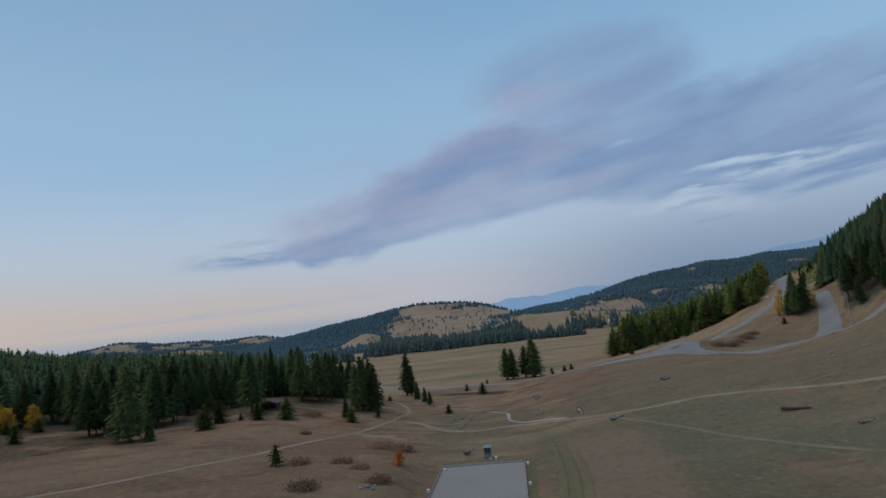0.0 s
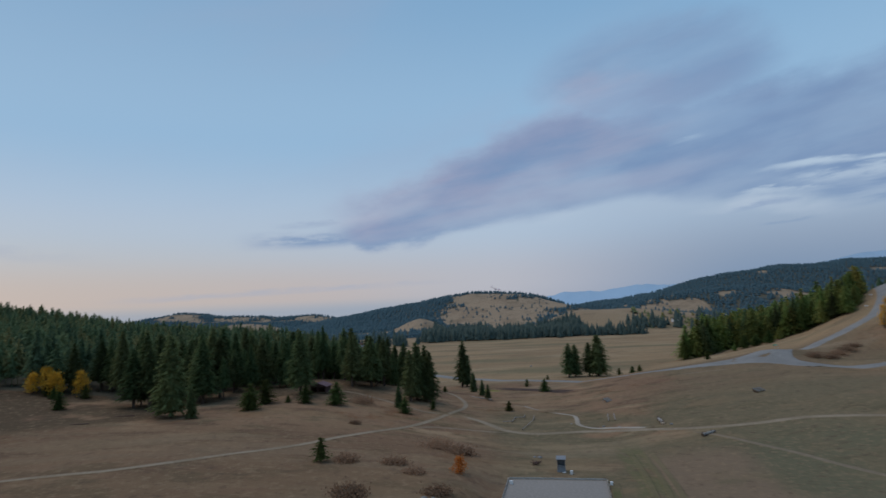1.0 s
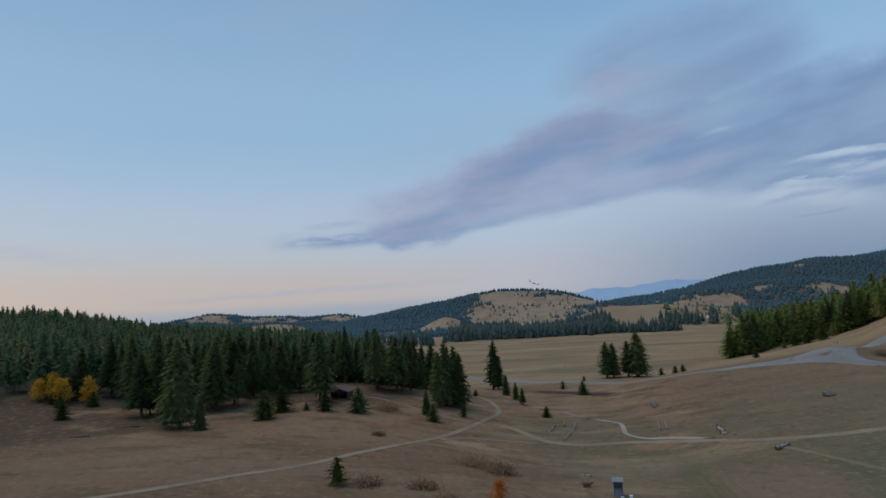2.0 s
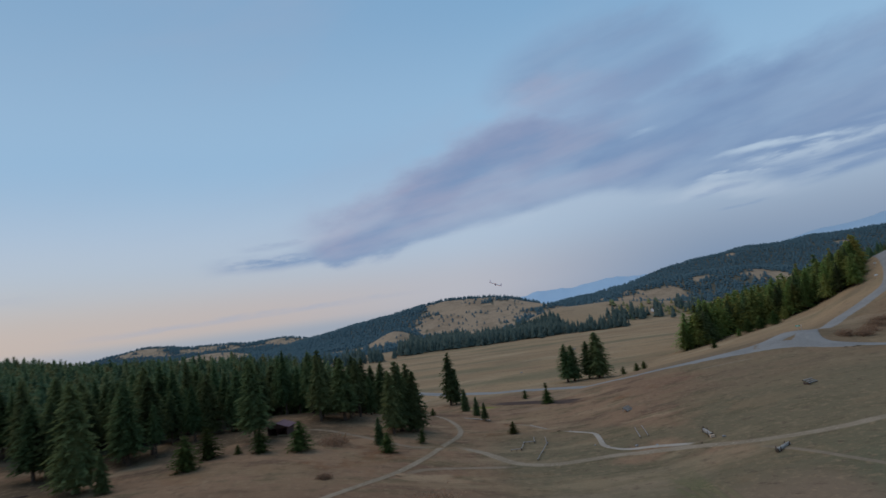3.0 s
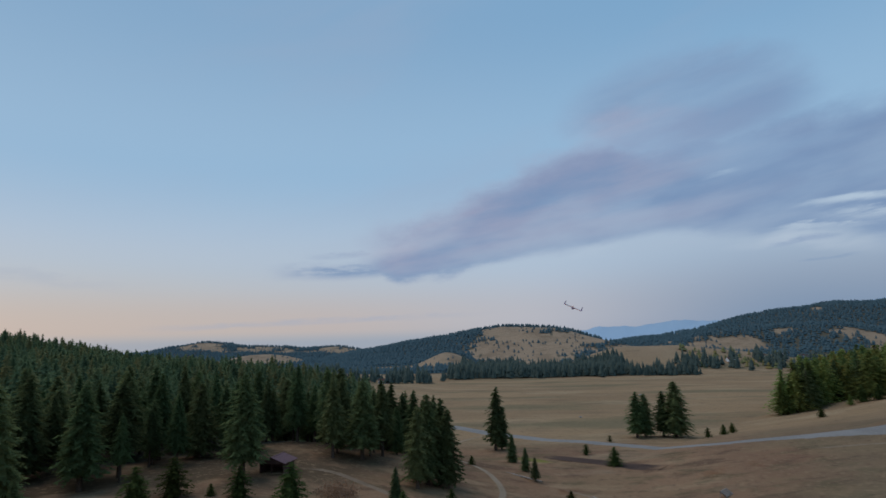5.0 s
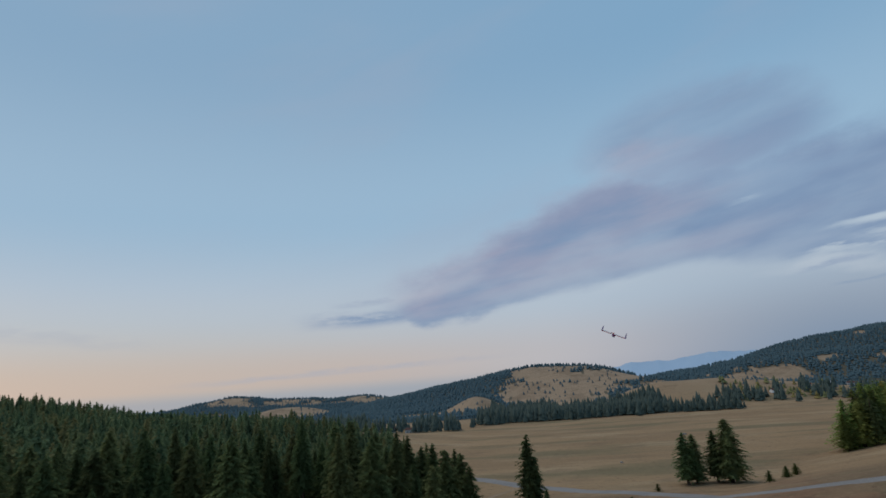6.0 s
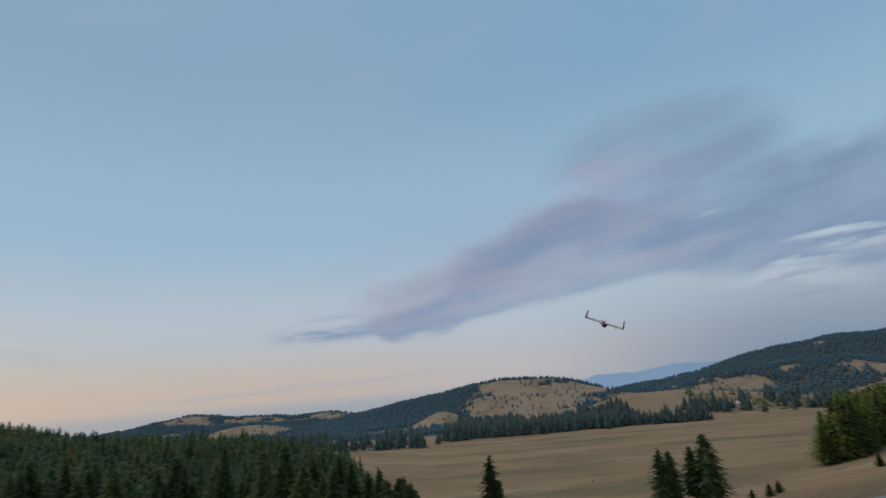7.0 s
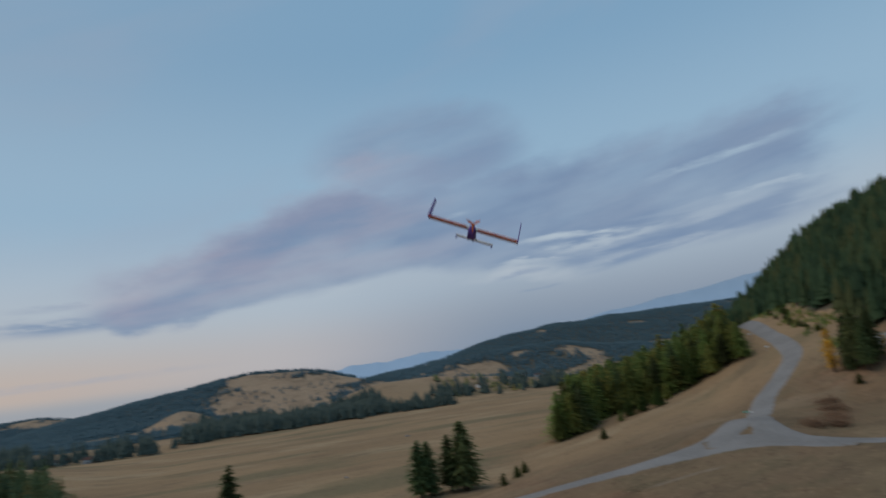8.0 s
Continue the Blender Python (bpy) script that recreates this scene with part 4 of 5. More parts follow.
def grove(name, label, spots, low, high, mat, patterns):
    """A whole stretch of forest that nobody could count, as one mesh."""
    rng = random.Random(len(spots))
    allv, allf, tones, n = [], [], [], 0
    for x, y in spots:
        v, f = rng.choice(patterns)
        s, w, a = rng.triangular(low, high), rng.uniform(0.8, 1.2), rng.random() * 6.28
        c, sn = math.cos(a) * s * w, math.sin(a) * s * w
        q = np.empty_like(v)
        q[:, 0] = x + v[:, 0] * c - v[:, 1] * sn
        q[:, 1] = y + v[:, 0] * sn + v[:, 1] * c
        q[:, 2] = height(x, y) - 0.2 + v[:, 2] * s
        allv.append(q)
        allf.append(f + n)
        tones.append(np.full(len(v), rng.random(), dtype=np.float32))
        n += len(v)
    verts, tris = np.concatenate(allv), np.concatenate(allf)
    me = bpy.data.meshes.new(name)
    me.vertices.add(len(verts))
    me.vertices.foreach_set("co", verts.astype(np.float32).ravel())
    me.loops.add(tris.size)
    me.loops.foreach_set("vertex_index", tris.astype(np.int32).ravel())
    me.polygons.add(len(tris))
    me.polygons.foreach_set("loop_start", np.arange(0, tris.size, 3, dtype=np.int32))
    me.update(calc_edges=True)
    me.validate()
    me.attributes.new("tone", "FLOAT", "POINT").data.foreach_set("value", np.concatenate(tones))
    me.materials.append(mat)
    return tagged(new(name, me), label, "forest", kind="stuff")


def pattern(seed, radius, levels, arms, sprays, shape=0.8, base=0.1):
    """A conifer one metre tall, for groves."""
    v, f = conifer_crown(random.Random(seed), 20, radius * 20, base, levels, arms, sprays, shape, 0.42, 1.75)
    stem = [(0.25, 0, -1), (-0.15, 0.2, -1), (-0.15, -0.2, -1), (0, 0, 12)]
    o = len(v)
    return np.array(v + stem) / 20.0, np.array(f + [(o, o + 1, o + 3), (o + 1, o + 2, o + 3), (o + 2, o, o + 3)])


MIDDLE = [pattern(50 + k, 0.195 + 0.015 * (k % 3), 12, 6, 3, 0.8 + 0.1 * (k % 3), 0.25) for k in range(6)]
FRONT = [pattern(90 + k, 0.2 + 0.015 * (k % 3), 22, 8, 5, 0.72 + 0.1 * (k % 3), 0.18) for k in range(6)]
SLIM = [pattern(80 + k, 0.25 + 0.02 * (k % 3), 16, 8, 4, 0.6 + 0.1 * (k % 3), 0.08) for k in range(4)]


def far_pattern(seed, radius, tiers, sides):
    """A far conifer one metre tall: ragged tiers of boughs, each a skirt with an uneven hem."""
    rng = random.Random(seed)
    v, f = [], []
    for i in range(tiers):
        t = i / tiers
        o = len(v)
        v.append((0, 0, min(1.0, t * 0.8 + 0.55)))
        for k in range(sides):
            a = 6.283 * (k + rng.uniform(-0.3, 0.3)) / sides
            r = radius * (1 - 0.8 * t) * rng.uniform(0.65, 1.2)
            v.append((r * math.cos(a), r * math.sin(a), 0.08 + 0.72 * t + rng.uniform(-0.05, 0.05)))
        f += [(o, o + 1 + k, o + 1 + (k + 1) % sides) for k in range(sides)]
    return np.array(v), np.array(f)


BROAD = [far_pattern(71 + k, 0.19 + 0.015 * (k % 3), 6, 9) for k in range(6)]
SMALL = [far_pattern(60 + k, 0.21 + 0.035 * (k % 3), 5, 8) for k in range(6)]
TINY = [far_pattern(66 + k, 0.44 + 0.05 * (k % 3), 2, 5) for k in range(6)]


def grove_material(name, a, b, c):
    """Needles whose tone changes from tree to tree: a and b in turn, some trees rusty."""
    mt = material(name, a, tuple(v * 0.8 for v in a), 0.9, 0.13, 1.2, 0.0, third=c, gloss=0.05)
    nt = mt.node_tree
    p = nt.nodes["Principled BSDF"]
    was = p.inputs["Base Color"].links[0].from_socket
    at = nt.nodes.new("ShaderNodeAttribute")
    at.attribute_name = "tone"
    ramp = nt.nodes.new("ShaderNodeValToRGB")
    stops = ((0.0, (0.62, 0.68, 0.75)), (0.3, (0.9, 0.95, 0.95)), (0.6, (1.05, 1.05, 1.0)), (0.86, tuple(y / x for x, y in zip(a, b))), (1.0, (1.5, 1.05, 0.9)))
    while len(ramp.color_ramp.elements) < len(stops):
        ramp.color_ramp.elements.new(0.5)
    for e, (pos, col) in zip(ramp.color_ramp.elements, stops):
        e.position, e.color = pos, (*col, 1)
    nt.links.new(at.outputs["Fac"], ramp.inputs[0])
    n = nt.nodes.new("ShaderNodeMix")
    n.data_type, n.blend_type = "RGBA", "MULTIPLY"
    n.inputs[0].default_value = 1.0
    nt.links.new(was, n.inputs[6])
    nt.links.new(ramp.outputs[0], n.inputs[7])
    nt.links.new(n.outputs[2], p.inputs["Base Color"])
    return mt


WOOD_TONE = grove_material("woods_needles", (.195, .255, .13), (.25, .255, .115), (.172, .24, .13))
HILLSIDE_TONE = grove_material("hillside_needles", (.098, .15, .075), (.13, .15, .065), (.085, .14, .075))
SLOPE_TONE = grove_material("slope_needles", (.24, .30, .095), (.32, .295, .085), (.265, .30, .095))
for needles in (NEEDLE, NEEDLE_YOUNG, NEEDLE_LIGHT, WOOD_TONE, HILLSIDE_TONE, SLOPE_TONE):
    let_light_through(needles, 0.5)
for leaves in (YELLOW, RUST, SCRUB):
    let_light_through(leaves, 0.4)


def near_edge(p):
    return p[1] - woods_front(p[0]) < 85 and p[0] > -270


front_woods, deep_woods = [p for p in edge_first[135:] if near_edge(p)], [p for p in edge_first[135:] if not near_edge(p)]
grove("pine_woods", "dense dark green pine woods on the western bank", front_woods, 12, 26, WOOD_TONE, FRONT)
grove("pine_woods", "dense dark pine woods further up the western bank", deep_woods, 8, 21, WOOD_TONE, MIDDLE)
grove("slope_woods", "dense green pine woods on the slope under the road", slope_first[90:], 13, 30, SLOPE_TONE, SLIM)
scrub_spots = scatter(rng, 240, 420, 350, 560, 3.6, lambda x, y: 0.73 * y > x > 0.665 * y and not near_line(x, y, ROAD_POINTS, 9) and noise.noise((x * 0.06, y * 0.06, 13)) > -0.05)
grove("hillside_scrub", "low green and brown scrub below the hillside woods", scrub_spots, 1.2, 3.8, SLOPE_TONE, TINY)
grove("hillside_woods", "dense dark pine woods covering the eastern hillside", hill_first[36:], 9, 26, HILLSIDE_TONE, BROAD)


def hill_forest(x, y):
    """Where trees stand on the distant hills: crests, shaded flanks and loose clumps."""
    n = noise.noise((x * 0.006, y * 0.006, 1.0)) + 0.5 * noise.noise((x * 0.018, y * 0.018, 4.0))
    if y < 1180:
        return False
    if x < -1700:
        return n > -0.2
    dy, dh = crest_at(DOME_CREST, x)
    ry, rh = crest_at(RIGHT_CREST, x)
    if x < -430 and y > 2150:                                   # the western hill: grassy brow, wooded below
        return n > 0.12 if 2270 < y < 2495 else (y < 2270 or y < 2530) and n > -0.45
    if ((x + 100) / 62) ** 2 + ((y - 1420) / 120) ** 2 < 1 or ((x + 620) / 125) ** 2 + ((y - 1660) / 140) ** 2 < 1:
        return n > 0.35                                         # knolls, nearly bare
    if x < 300 and dh and y > 1300:
        if abs(y - dy - 25) < 45:
            return True                                         # the crest line
        if x < -50 + 0.10 * (y - 1700) - 45 * n - 30 * noise.noise((x * 0.04, y * 0.04, 9)) and y > 1480:
            return n > -0.55                                    # the wooded shoulder
        return n > (0.24 if y < 1640 else 0.44) + 0.4 * noise.noise((x * 0.09, y * 0.09, 7.0))
    if x < -40:
        return n > -0.35
    if x > 300 and ry - y < 310 + 130 * ss(600, 900, x) + 110 * n and y < ry + 60:
        return n > -0.72                                        # the long wooded ridge
    if x > 330 and 1310 < y < 1535:
        return n > -0.2 - 0.25 * ss(550, 800, x) + 0.3 * noise.noise((x * 0.05, y * 0.05, 7.0))                                        # clumps on the spur
    return n > 0.42


def belt(x, y):
    """The belt of trees at the far side of the valley field."""
    return (-70 < x < 215 and 1000 + 0.06 * x + 22 * noise.noise((x * 0.035, 0, 5)) < y < 1150 + 0.1 * x) or (205 < x < 300 and 1000 < y < 1060 and noise.noise((x * 0.06, y * 0.03, 0)) > -0.1) or (300 < x < 360 and 1090 < y < 1140 and noise.noise((x * 0.1, y * 0.1, 0)) > -0.1) \
        or (-330 < x < -70 and 900 < y < 1010 and noise.noise((x * 0.04, y * 0.04, 2)) > 0.12) or (-700 < x < -260 and 860 < y < 1150 and noise.noise((x * 0.015, y * 0.015, 6)) > -0.2) \
        or (-60 < x < 60 and 1150 < y < 1330 and noise.noise((x * 0.02, y * 0.02, 3)) > -0.1) or (360 < x < 620 and 1060 < y < 1180 and noise.noise((x * 0.03, y * 0.03, 9)) > 0.2)


ribbon("turf_strip", [(430, 1105), (480, 1130), (535, 1160)], 42, LUSH, "green watered lawn beside the farm buildings", "grass", 0.3, 0.2)


def mark_woods():
    """Notes on the ground where woods stand, for the darker floor under them."""
    me = bpy.data.objects["ground"].data
    wooded = [1.0 if hill_forest(x, y) or belt(x, y) or in_hill_woods(x, y) or (in_west_woods(x, y) and y > woods_front(x) + 35) else 0.0
              for x, y, _ in (v.co for v in me.vertices)]
    me.attributes.new("wooded", "FLOAT", "POINT").data.foreach_set("value", wooded)


mark_woods()
rng = random.Random(8)
FARM_TONE = grove_material("farmyard_leaves", (.16, .165, .075), (.22, .17, .06), (.14, .15, .07))
grove("farm_trees", "yellow green leafy trees round the farm buildings", scatter(rng, 330, 600, 1080, 1230, 17, lambda x, y: noise.noise((x * 0.02, y * 0.02, 11)) > -0.05), 6, 15, FARM_TONE, TINY)
grove("valley_tree_belt", "dark conifer belt along the far side of the valley field", scatter(rng, -700, 640, 850, 1340, 8, belt), 9, 28, NEEDLE_BELT, SMALL)
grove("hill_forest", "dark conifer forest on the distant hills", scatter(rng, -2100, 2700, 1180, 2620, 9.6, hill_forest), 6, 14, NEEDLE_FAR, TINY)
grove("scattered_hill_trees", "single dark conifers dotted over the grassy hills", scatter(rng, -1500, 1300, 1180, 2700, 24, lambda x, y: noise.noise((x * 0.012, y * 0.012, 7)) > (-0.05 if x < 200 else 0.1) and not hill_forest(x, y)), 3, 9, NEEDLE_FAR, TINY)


def broadleaf(name, x, y, h, radius, base, clumps, leaves, mat, label, category, seed):
    """A small leafy tree or shrub with its stems."""
    rng = random.Random(seed)
    root = tagged(new(name), label, category)
    root.matrix_basis = pose(x, y, height(x, y) - 0.05)
    parts = []
    for k in range(3):
        a = 2.1 * k + rng.random()
        v, f = tube([(0.1 * math.cos(a), 0.1 * math.sin(a), -0.4), (0.25 * radius * math.cos(a), 0.25 * radius * math.sin(a), h * 0.4), (0.5 * radius * math.cos(a), 0.5 * radius * math.sin(a), h * 0.85)],
                    (0.02 * h, 0.014 * h, 0.01), 5)
        parts.append((v, f, 0))
    v, f, _ = merge(parts)
    stem = new("trunk", link_mesh("trunk", v, f, BARK))
    v, f = leafy_crown(rng, h, radius, base, clumps, leaves)
    crown = new("crown", link_mesh("crown", v, f, mat, False))
    stem.parent = crown.parent = root
    return root


for k, (x, y, h, r) in enumerate(((-156, 240, 9.5, 2.9), (-150.5, 236.5, 8, 3.0), (-142, 238, 9, 2.6), (-160, 238, 7.5, 2.4))):
    broadleaf("aspen_tree", x, y, h, r, 0.2, 55, 30, YELLOW, "yellow autumn aspen in front of the dark pines", "tree", 70 + k)
for k, (x, y, h, r) in enumerate(((219.5, 345, 12, 2.4), (225, 350, 14, 2.6), (234, 333, 9, 2.0))):
    broadleaf("aspen_tree", x, y, h, r, 0.15, 60, 30, YELLOW, "yellow autumn aspen beside the hillside road", "tree", 80 + k)
broadleaf("autumn_shrub", -5, 147, 3.1, 1.6, 0.02, 52, 24, RUST, "rust orange autumn shrub in the meadow", "shrub", 90)
for k, (x, y, h, r) in enumerate(((-11, 176, 0.8, 4.6), (-5, 170, 0.7, 3.4), (-29, 150, 0.6, 2.6), (-19, 150, 0.5, 2.4), (-14, 143, 0.5, 2.0), (-24, 127, 0.6, 3.0), (-9, 130, 0.5, 2.4), 
                                  (-40, 238, 0.9, 4.0), (-36, 200, 0.8, 1.6), (161, 309, 1.4, 4.0), (167, 306, 1.2, 3.5), (174, 312, 1.2, 4.0), (182, 319, 1.2, 4.5), (191, 327, 1.0, 3.5))):
    broadleaf("scrub_bush", x, y, h * 0.34, r * 1.15, 0.0, 130, 14, SCRUB, "low bare brown scrub in the dry grass", "shrub", 100 + k)


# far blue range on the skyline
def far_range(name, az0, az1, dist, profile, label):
    """A distant mountain ridge: two slopes whose top is shaped to fit the camera's view."""
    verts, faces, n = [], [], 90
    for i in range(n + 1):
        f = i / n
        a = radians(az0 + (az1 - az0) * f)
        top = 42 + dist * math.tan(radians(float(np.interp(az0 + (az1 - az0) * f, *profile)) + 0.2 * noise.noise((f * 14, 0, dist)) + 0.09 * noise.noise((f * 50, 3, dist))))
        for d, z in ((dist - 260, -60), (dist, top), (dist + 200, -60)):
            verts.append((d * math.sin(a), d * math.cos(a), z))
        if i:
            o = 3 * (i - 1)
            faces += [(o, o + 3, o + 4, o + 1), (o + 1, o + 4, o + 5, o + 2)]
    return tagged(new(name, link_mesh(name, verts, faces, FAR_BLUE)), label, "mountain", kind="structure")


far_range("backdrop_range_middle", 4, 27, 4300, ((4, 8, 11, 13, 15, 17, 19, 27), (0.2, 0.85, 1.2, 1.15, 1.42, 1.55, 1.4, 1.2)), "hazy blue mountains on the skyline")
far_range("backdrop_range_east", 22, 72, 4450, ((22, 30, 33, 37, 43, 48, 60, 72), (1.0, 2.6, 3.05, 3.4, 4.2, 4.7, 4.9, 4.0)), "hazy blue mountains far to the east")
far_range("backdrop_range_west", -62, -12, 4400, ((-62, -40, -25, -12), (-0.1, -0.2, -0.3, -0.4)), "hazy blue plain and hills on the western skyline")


# ---- things ----
def part(name, bm, mat, parent, label=""):
    """Links a bmesh as one mesh object under a thing or a part."""
    me = bpy.data.meshes.new(name)
    bm.to_mesh(me)
    bm.free()
    for one in (mat if isinstance(mat, (list, tuple)) else [mat]):
        me.materials.append(one)
    ob = new(name, me)
    ob.parent = parent
    return tagged(ob, label)


def box(sx, sy, sz, at=(0, 0, 0), turn=None, bevel=0.015, into=None):
    """A block with softened edges, its centre at at."""
    bm = into or bmesh.new()
    made = bmesh.ops.create_cube(bm, size=1.0)["verts"]
    bmesh.ops.scale(bm, vec=(sx, sy, sz), verts=made)
    if bevel:
        edges = list({e for v in made for e in v.link_edges})
        got = bmesh.ops.bevel(bm, geom=edges, offset=min(bevel, sx * 0.3, sy * 0.3, sz * 0.3), segments=1, affect="EDGES")
        made = list({v for f in got["faces"] for v in f.verts} | {v for v in made if v.is_valid})
    if turn:
        bmesh.ops.rotate(bm, cent=(0, 0, 0), matrix=turn.to_3x3(), verts=made)
    bmesh.ops.translate(bm, vec=at, verts=made)
    return bm


def log_piece(length, r, seed=0, sides=10):
    """A rough log along x, thicker at one end."""
    rng = random.Random(seed)
    n = 7
    path = [(-length / 2 + length * i / (n - 1), rng.uniform(-0.03, 0.03), rng.uniform(-0.02, 0.02)) for i in range(n)]
    v, f = tube(path, [r * (1.08 - 0.16 * i / (n - 1)) * rng.uniform(0.95, 1.05) for i in range(n)], sides)
    f.append(tuple(reversed(range(sides))))
    bm = bmesh.new()
    vs = [bm.verts.new(p) for p in v]
    for face in f:
        made = bm.faces.new([vs[i] for i in face])
        made.material_index = 1 if len(face) > 4 else 0
    return bm


def thing(name, x, y, turn, label, category, group="", lift=0.0, z=None):
    root = tagged(new(name), label, category, group)
    root.matrix_basis = pose(x, y, (height(x, y) if z is None else z) + lift, 0, 0, turn)
    return root


# riding arena: grey sand inside a low white board surround
ARENA = pose(ARENA_X, ARENA_Y, 0, 0, 0, ARENA_TURN)


def build_arena():
    root = tagged(new("riding_arena"), "grey sand riding arena with low boards along its sides", "arena", kind="structure")
    verts, faces = [], []
    nx, ny = 11, 31
    for j in range(ny):
        for i in range(nx):
            p = ARENA @ Vector((-10 + 20 * i / (nx - 1), -60 * j / (ny - 1), 0))
            verts.append((p.x, p.y, 5.0))
    faces = [(j * nx + i + 1, j * nx + i, (j + 1) * nx + i, (j + 1) * nx + i + 1) for j in range(ny - 1) for i in range(nx - 1)]
    sand = new("sand", link_mesh("sand", verts, faces, SAND))
    sand.parent = root
    board = None
    for side in (-1, 1):
        for k in range(15):
            p = ARENA @ Vector((side * 10.1, -2 - 4 * k, 0))
            a = ARENA @ Vector((side * 10.1, -4 * k, 0))
            b = ARENA @ Vector((side * 10.1, -4 - 4 * k, 0))
            tilt = math.degrees(math.atan2(height(a.x, a.y) - height(b.x, b.y), 4))
            board = place_board(board, root, p, 90 + ARENA_TURN, tilt)
    for k in range(5):
        p = ARENA @ Vector((-8 + 4 * k, 0.1, 0))
        a, b = ARENA @ Vector((-10 + 4 * k, 0.1, 0)), ARENA @ Vector((-6 + 4 * k, 0.1, 0))
        tilt = -math.degrees(math.atan2(height(b.x, b.y) - height(a.x, a.y), 4))
        board = place_board(board, root, p, ARENA_TURN, tilt)


def place_board(board, root, p, turn, tilt):
    """One low plank of the arena's surround."""
    if board is None:
        ob = part("board", box(3.94, 0.07, 0.36), PLANK, root)
    else:
        ob = new("board", board.data)
        ob.parent = root
    ob.matrix_basis = pose(p.x, p.y, height(p.x, p.y) + 0.32, 0, 0, turn) @ pose(0, 0, 0, 0, tilt if turn < 50 else tilt)
    return ob


build_arena()
for sx, sy in ((-9.2, -3.5), (10.8, -3.0), (-10.8, -20), (10.8, -20), (3.0, 5.0)):
    p = ARENA @ Vector((sx, sy, 0))
    marker = thing("arena_marker", p.x, p.y, ARENA_TURN, "white block marker standing at the edge of the arena", "marker", "arena markers")
    part("block", box(0.55, 0.45, 0.7, (0, 0, 0.33)), WHITE, marker)
    part("cap", box(0.62, 0.52, 0.06, (0, 0, 0.71)), WHITE, marker)


def build_booth():
    """The small judge's booth at the end of the arena."""
    booth = thing("judges_booth", 17.3, 157.5, ARENA_TURN, "narrow blue grey wooden judging booth beside the arena", "booth")
    booth.scale = (0.72, 0.72, 1.12)
    part("floor_deck", box(2.6, 2.4, 0.3, (0, 0, 0.15)), BOOTH, booth)
    part("back_wall", box(2.4, 0.1, 2.2, (0, 1.05, 1.4)), BOOTH, booth)
    for s in (-1, 1):
        part("side_wall", box(0.1, 2.0, 2.2, (s * 1.15, 0, 1.4)), BOOTH, booth)
    part("front_wall", box(2.4, 0.1, 0.95, (0, -1.05, 0.78)), BOOTH, booth)
    part("counter", box(2.5, 0.4, 0.06, (0, -1.15, 1.28)), BOOTH, booth)
    for s in (-1, 0, 1):
        part("post", box(0.1, 0.1, 1.25, (s * 1.1, -1.05, 1.9)), BOOTH, booth)
    part("roof", box(2.9, 2.9, 0.12, (0, -0.1, 2.62), pose(0, 0, 0, 6)), BOOTH, booth, "grey sloping board roof")
    part("step", box(0.9, 0.5, 0.16, (0.9, -1.8, 0.1)), WHITE, booth)


build_booth()


# ---- cross-country jumps and small things on the course ----
def log_jump(x, y, turn, length, r, label, seed, mat=None):
    """A big log held between stakes."""
    jump = thing("log_jump", x, y, turn, label, "jump", "jumps on the course")
    log = part("log", log_piece(length, r, seed, 12), [mat or LOG, LOG_END], jump)
    log.location.z = r * 0.95
    for sx in (-0.36, 0.36):
        for sy in (-1, 1):
            part("stake", box(0.14, 0.14, r * 2 + 0.35, (sx * length, sy * (r + 0.12), r + 0.05)), DARK_WOOD, jump)
    return jump


def stacked_jump(x, y, turn, length, label, seed):
    """Rails stacked in a slanting frame."""
    jump = thing("rail_jump", x, y, turn, label, "jump", "jumps on the course")
    for k in range(5):
        rail = part("rail", log_piece(length * (1.0 - 0.03 * (k % 2)), 0.14, seed + k, 8), [LOG, LOG_END], jump)
        rail.matrix_basis = pose(0.1 * (k % 3 - 1), -0.75 + 0.36 * k, 0.25 + 0.24 * k, 0, 0, (k % 3 - 1) * 2.0)
    for sx in (-0.42, 0, 0.42):
        part("brace", box(0.16, 2.2, 0.16, (sx * length, 0, 0.62), pose(0, 0, 0, 33)), LOG, jump)
        part("prop", box(0.16, 0.16, 1.35, (sx * length, 0.8, 0.62)), LOG, jump)
    return jump


def twin_logs(x, y, turn, length, label, seed):
    """Three pale logs side by side on cross bearers."""
    jump = thing("log_bench", x, y, turn, label, "jump", "jumps on the course")
    for k in range(3):
        log = part("log", log_piece(length, 0.19, seed + k, 9), [RAIL, LOG_END], jump)
        log.location = (0.12 * k, -0.8 + 0.8 * k, 0.5 + 0.3 * k)
    for s in (-0.35, 0.35):
        part("bearer", box(0.22, 2.1, 0.34, (s * length, 0, 0.2)), DARK_WOOD, jump)
        part("prop", box(0.18, 0.18, 0.9, (s * length, 0.8, 0.4)), DARK_WOOD, jump)
    return jump


pale = log_jump(58.5, 217, 82, 6.4, 0.48, "pale grey log jump with a light block at one end", 31)
part("end_block", box(0.9, 1.0, 0.6, (-3.6, 0, 0.3)), TAN_BLOCK, pale, "tan wooden block")
part("end_post", box(0.3, 0.3, 1.3, (3.4, 0, 0.6)), LOG_END, pale)
log_jump(63.5, 192, 39, 6.4, 0.38, "large weathered grey log jump with dark cut ends", 3)
stacked_jump(53.5, 265.5, 50, 4.6, "grey stacked rail jump in the dry grass", 10)
twin_logs(101, 240, 28, 4.6, "pale grey double log jump on the slope", 20)
log_jump(99, 155, -30, 7.0, 0.42, "long dark log jump lying on the green slope", 5, DARK_WOOD)
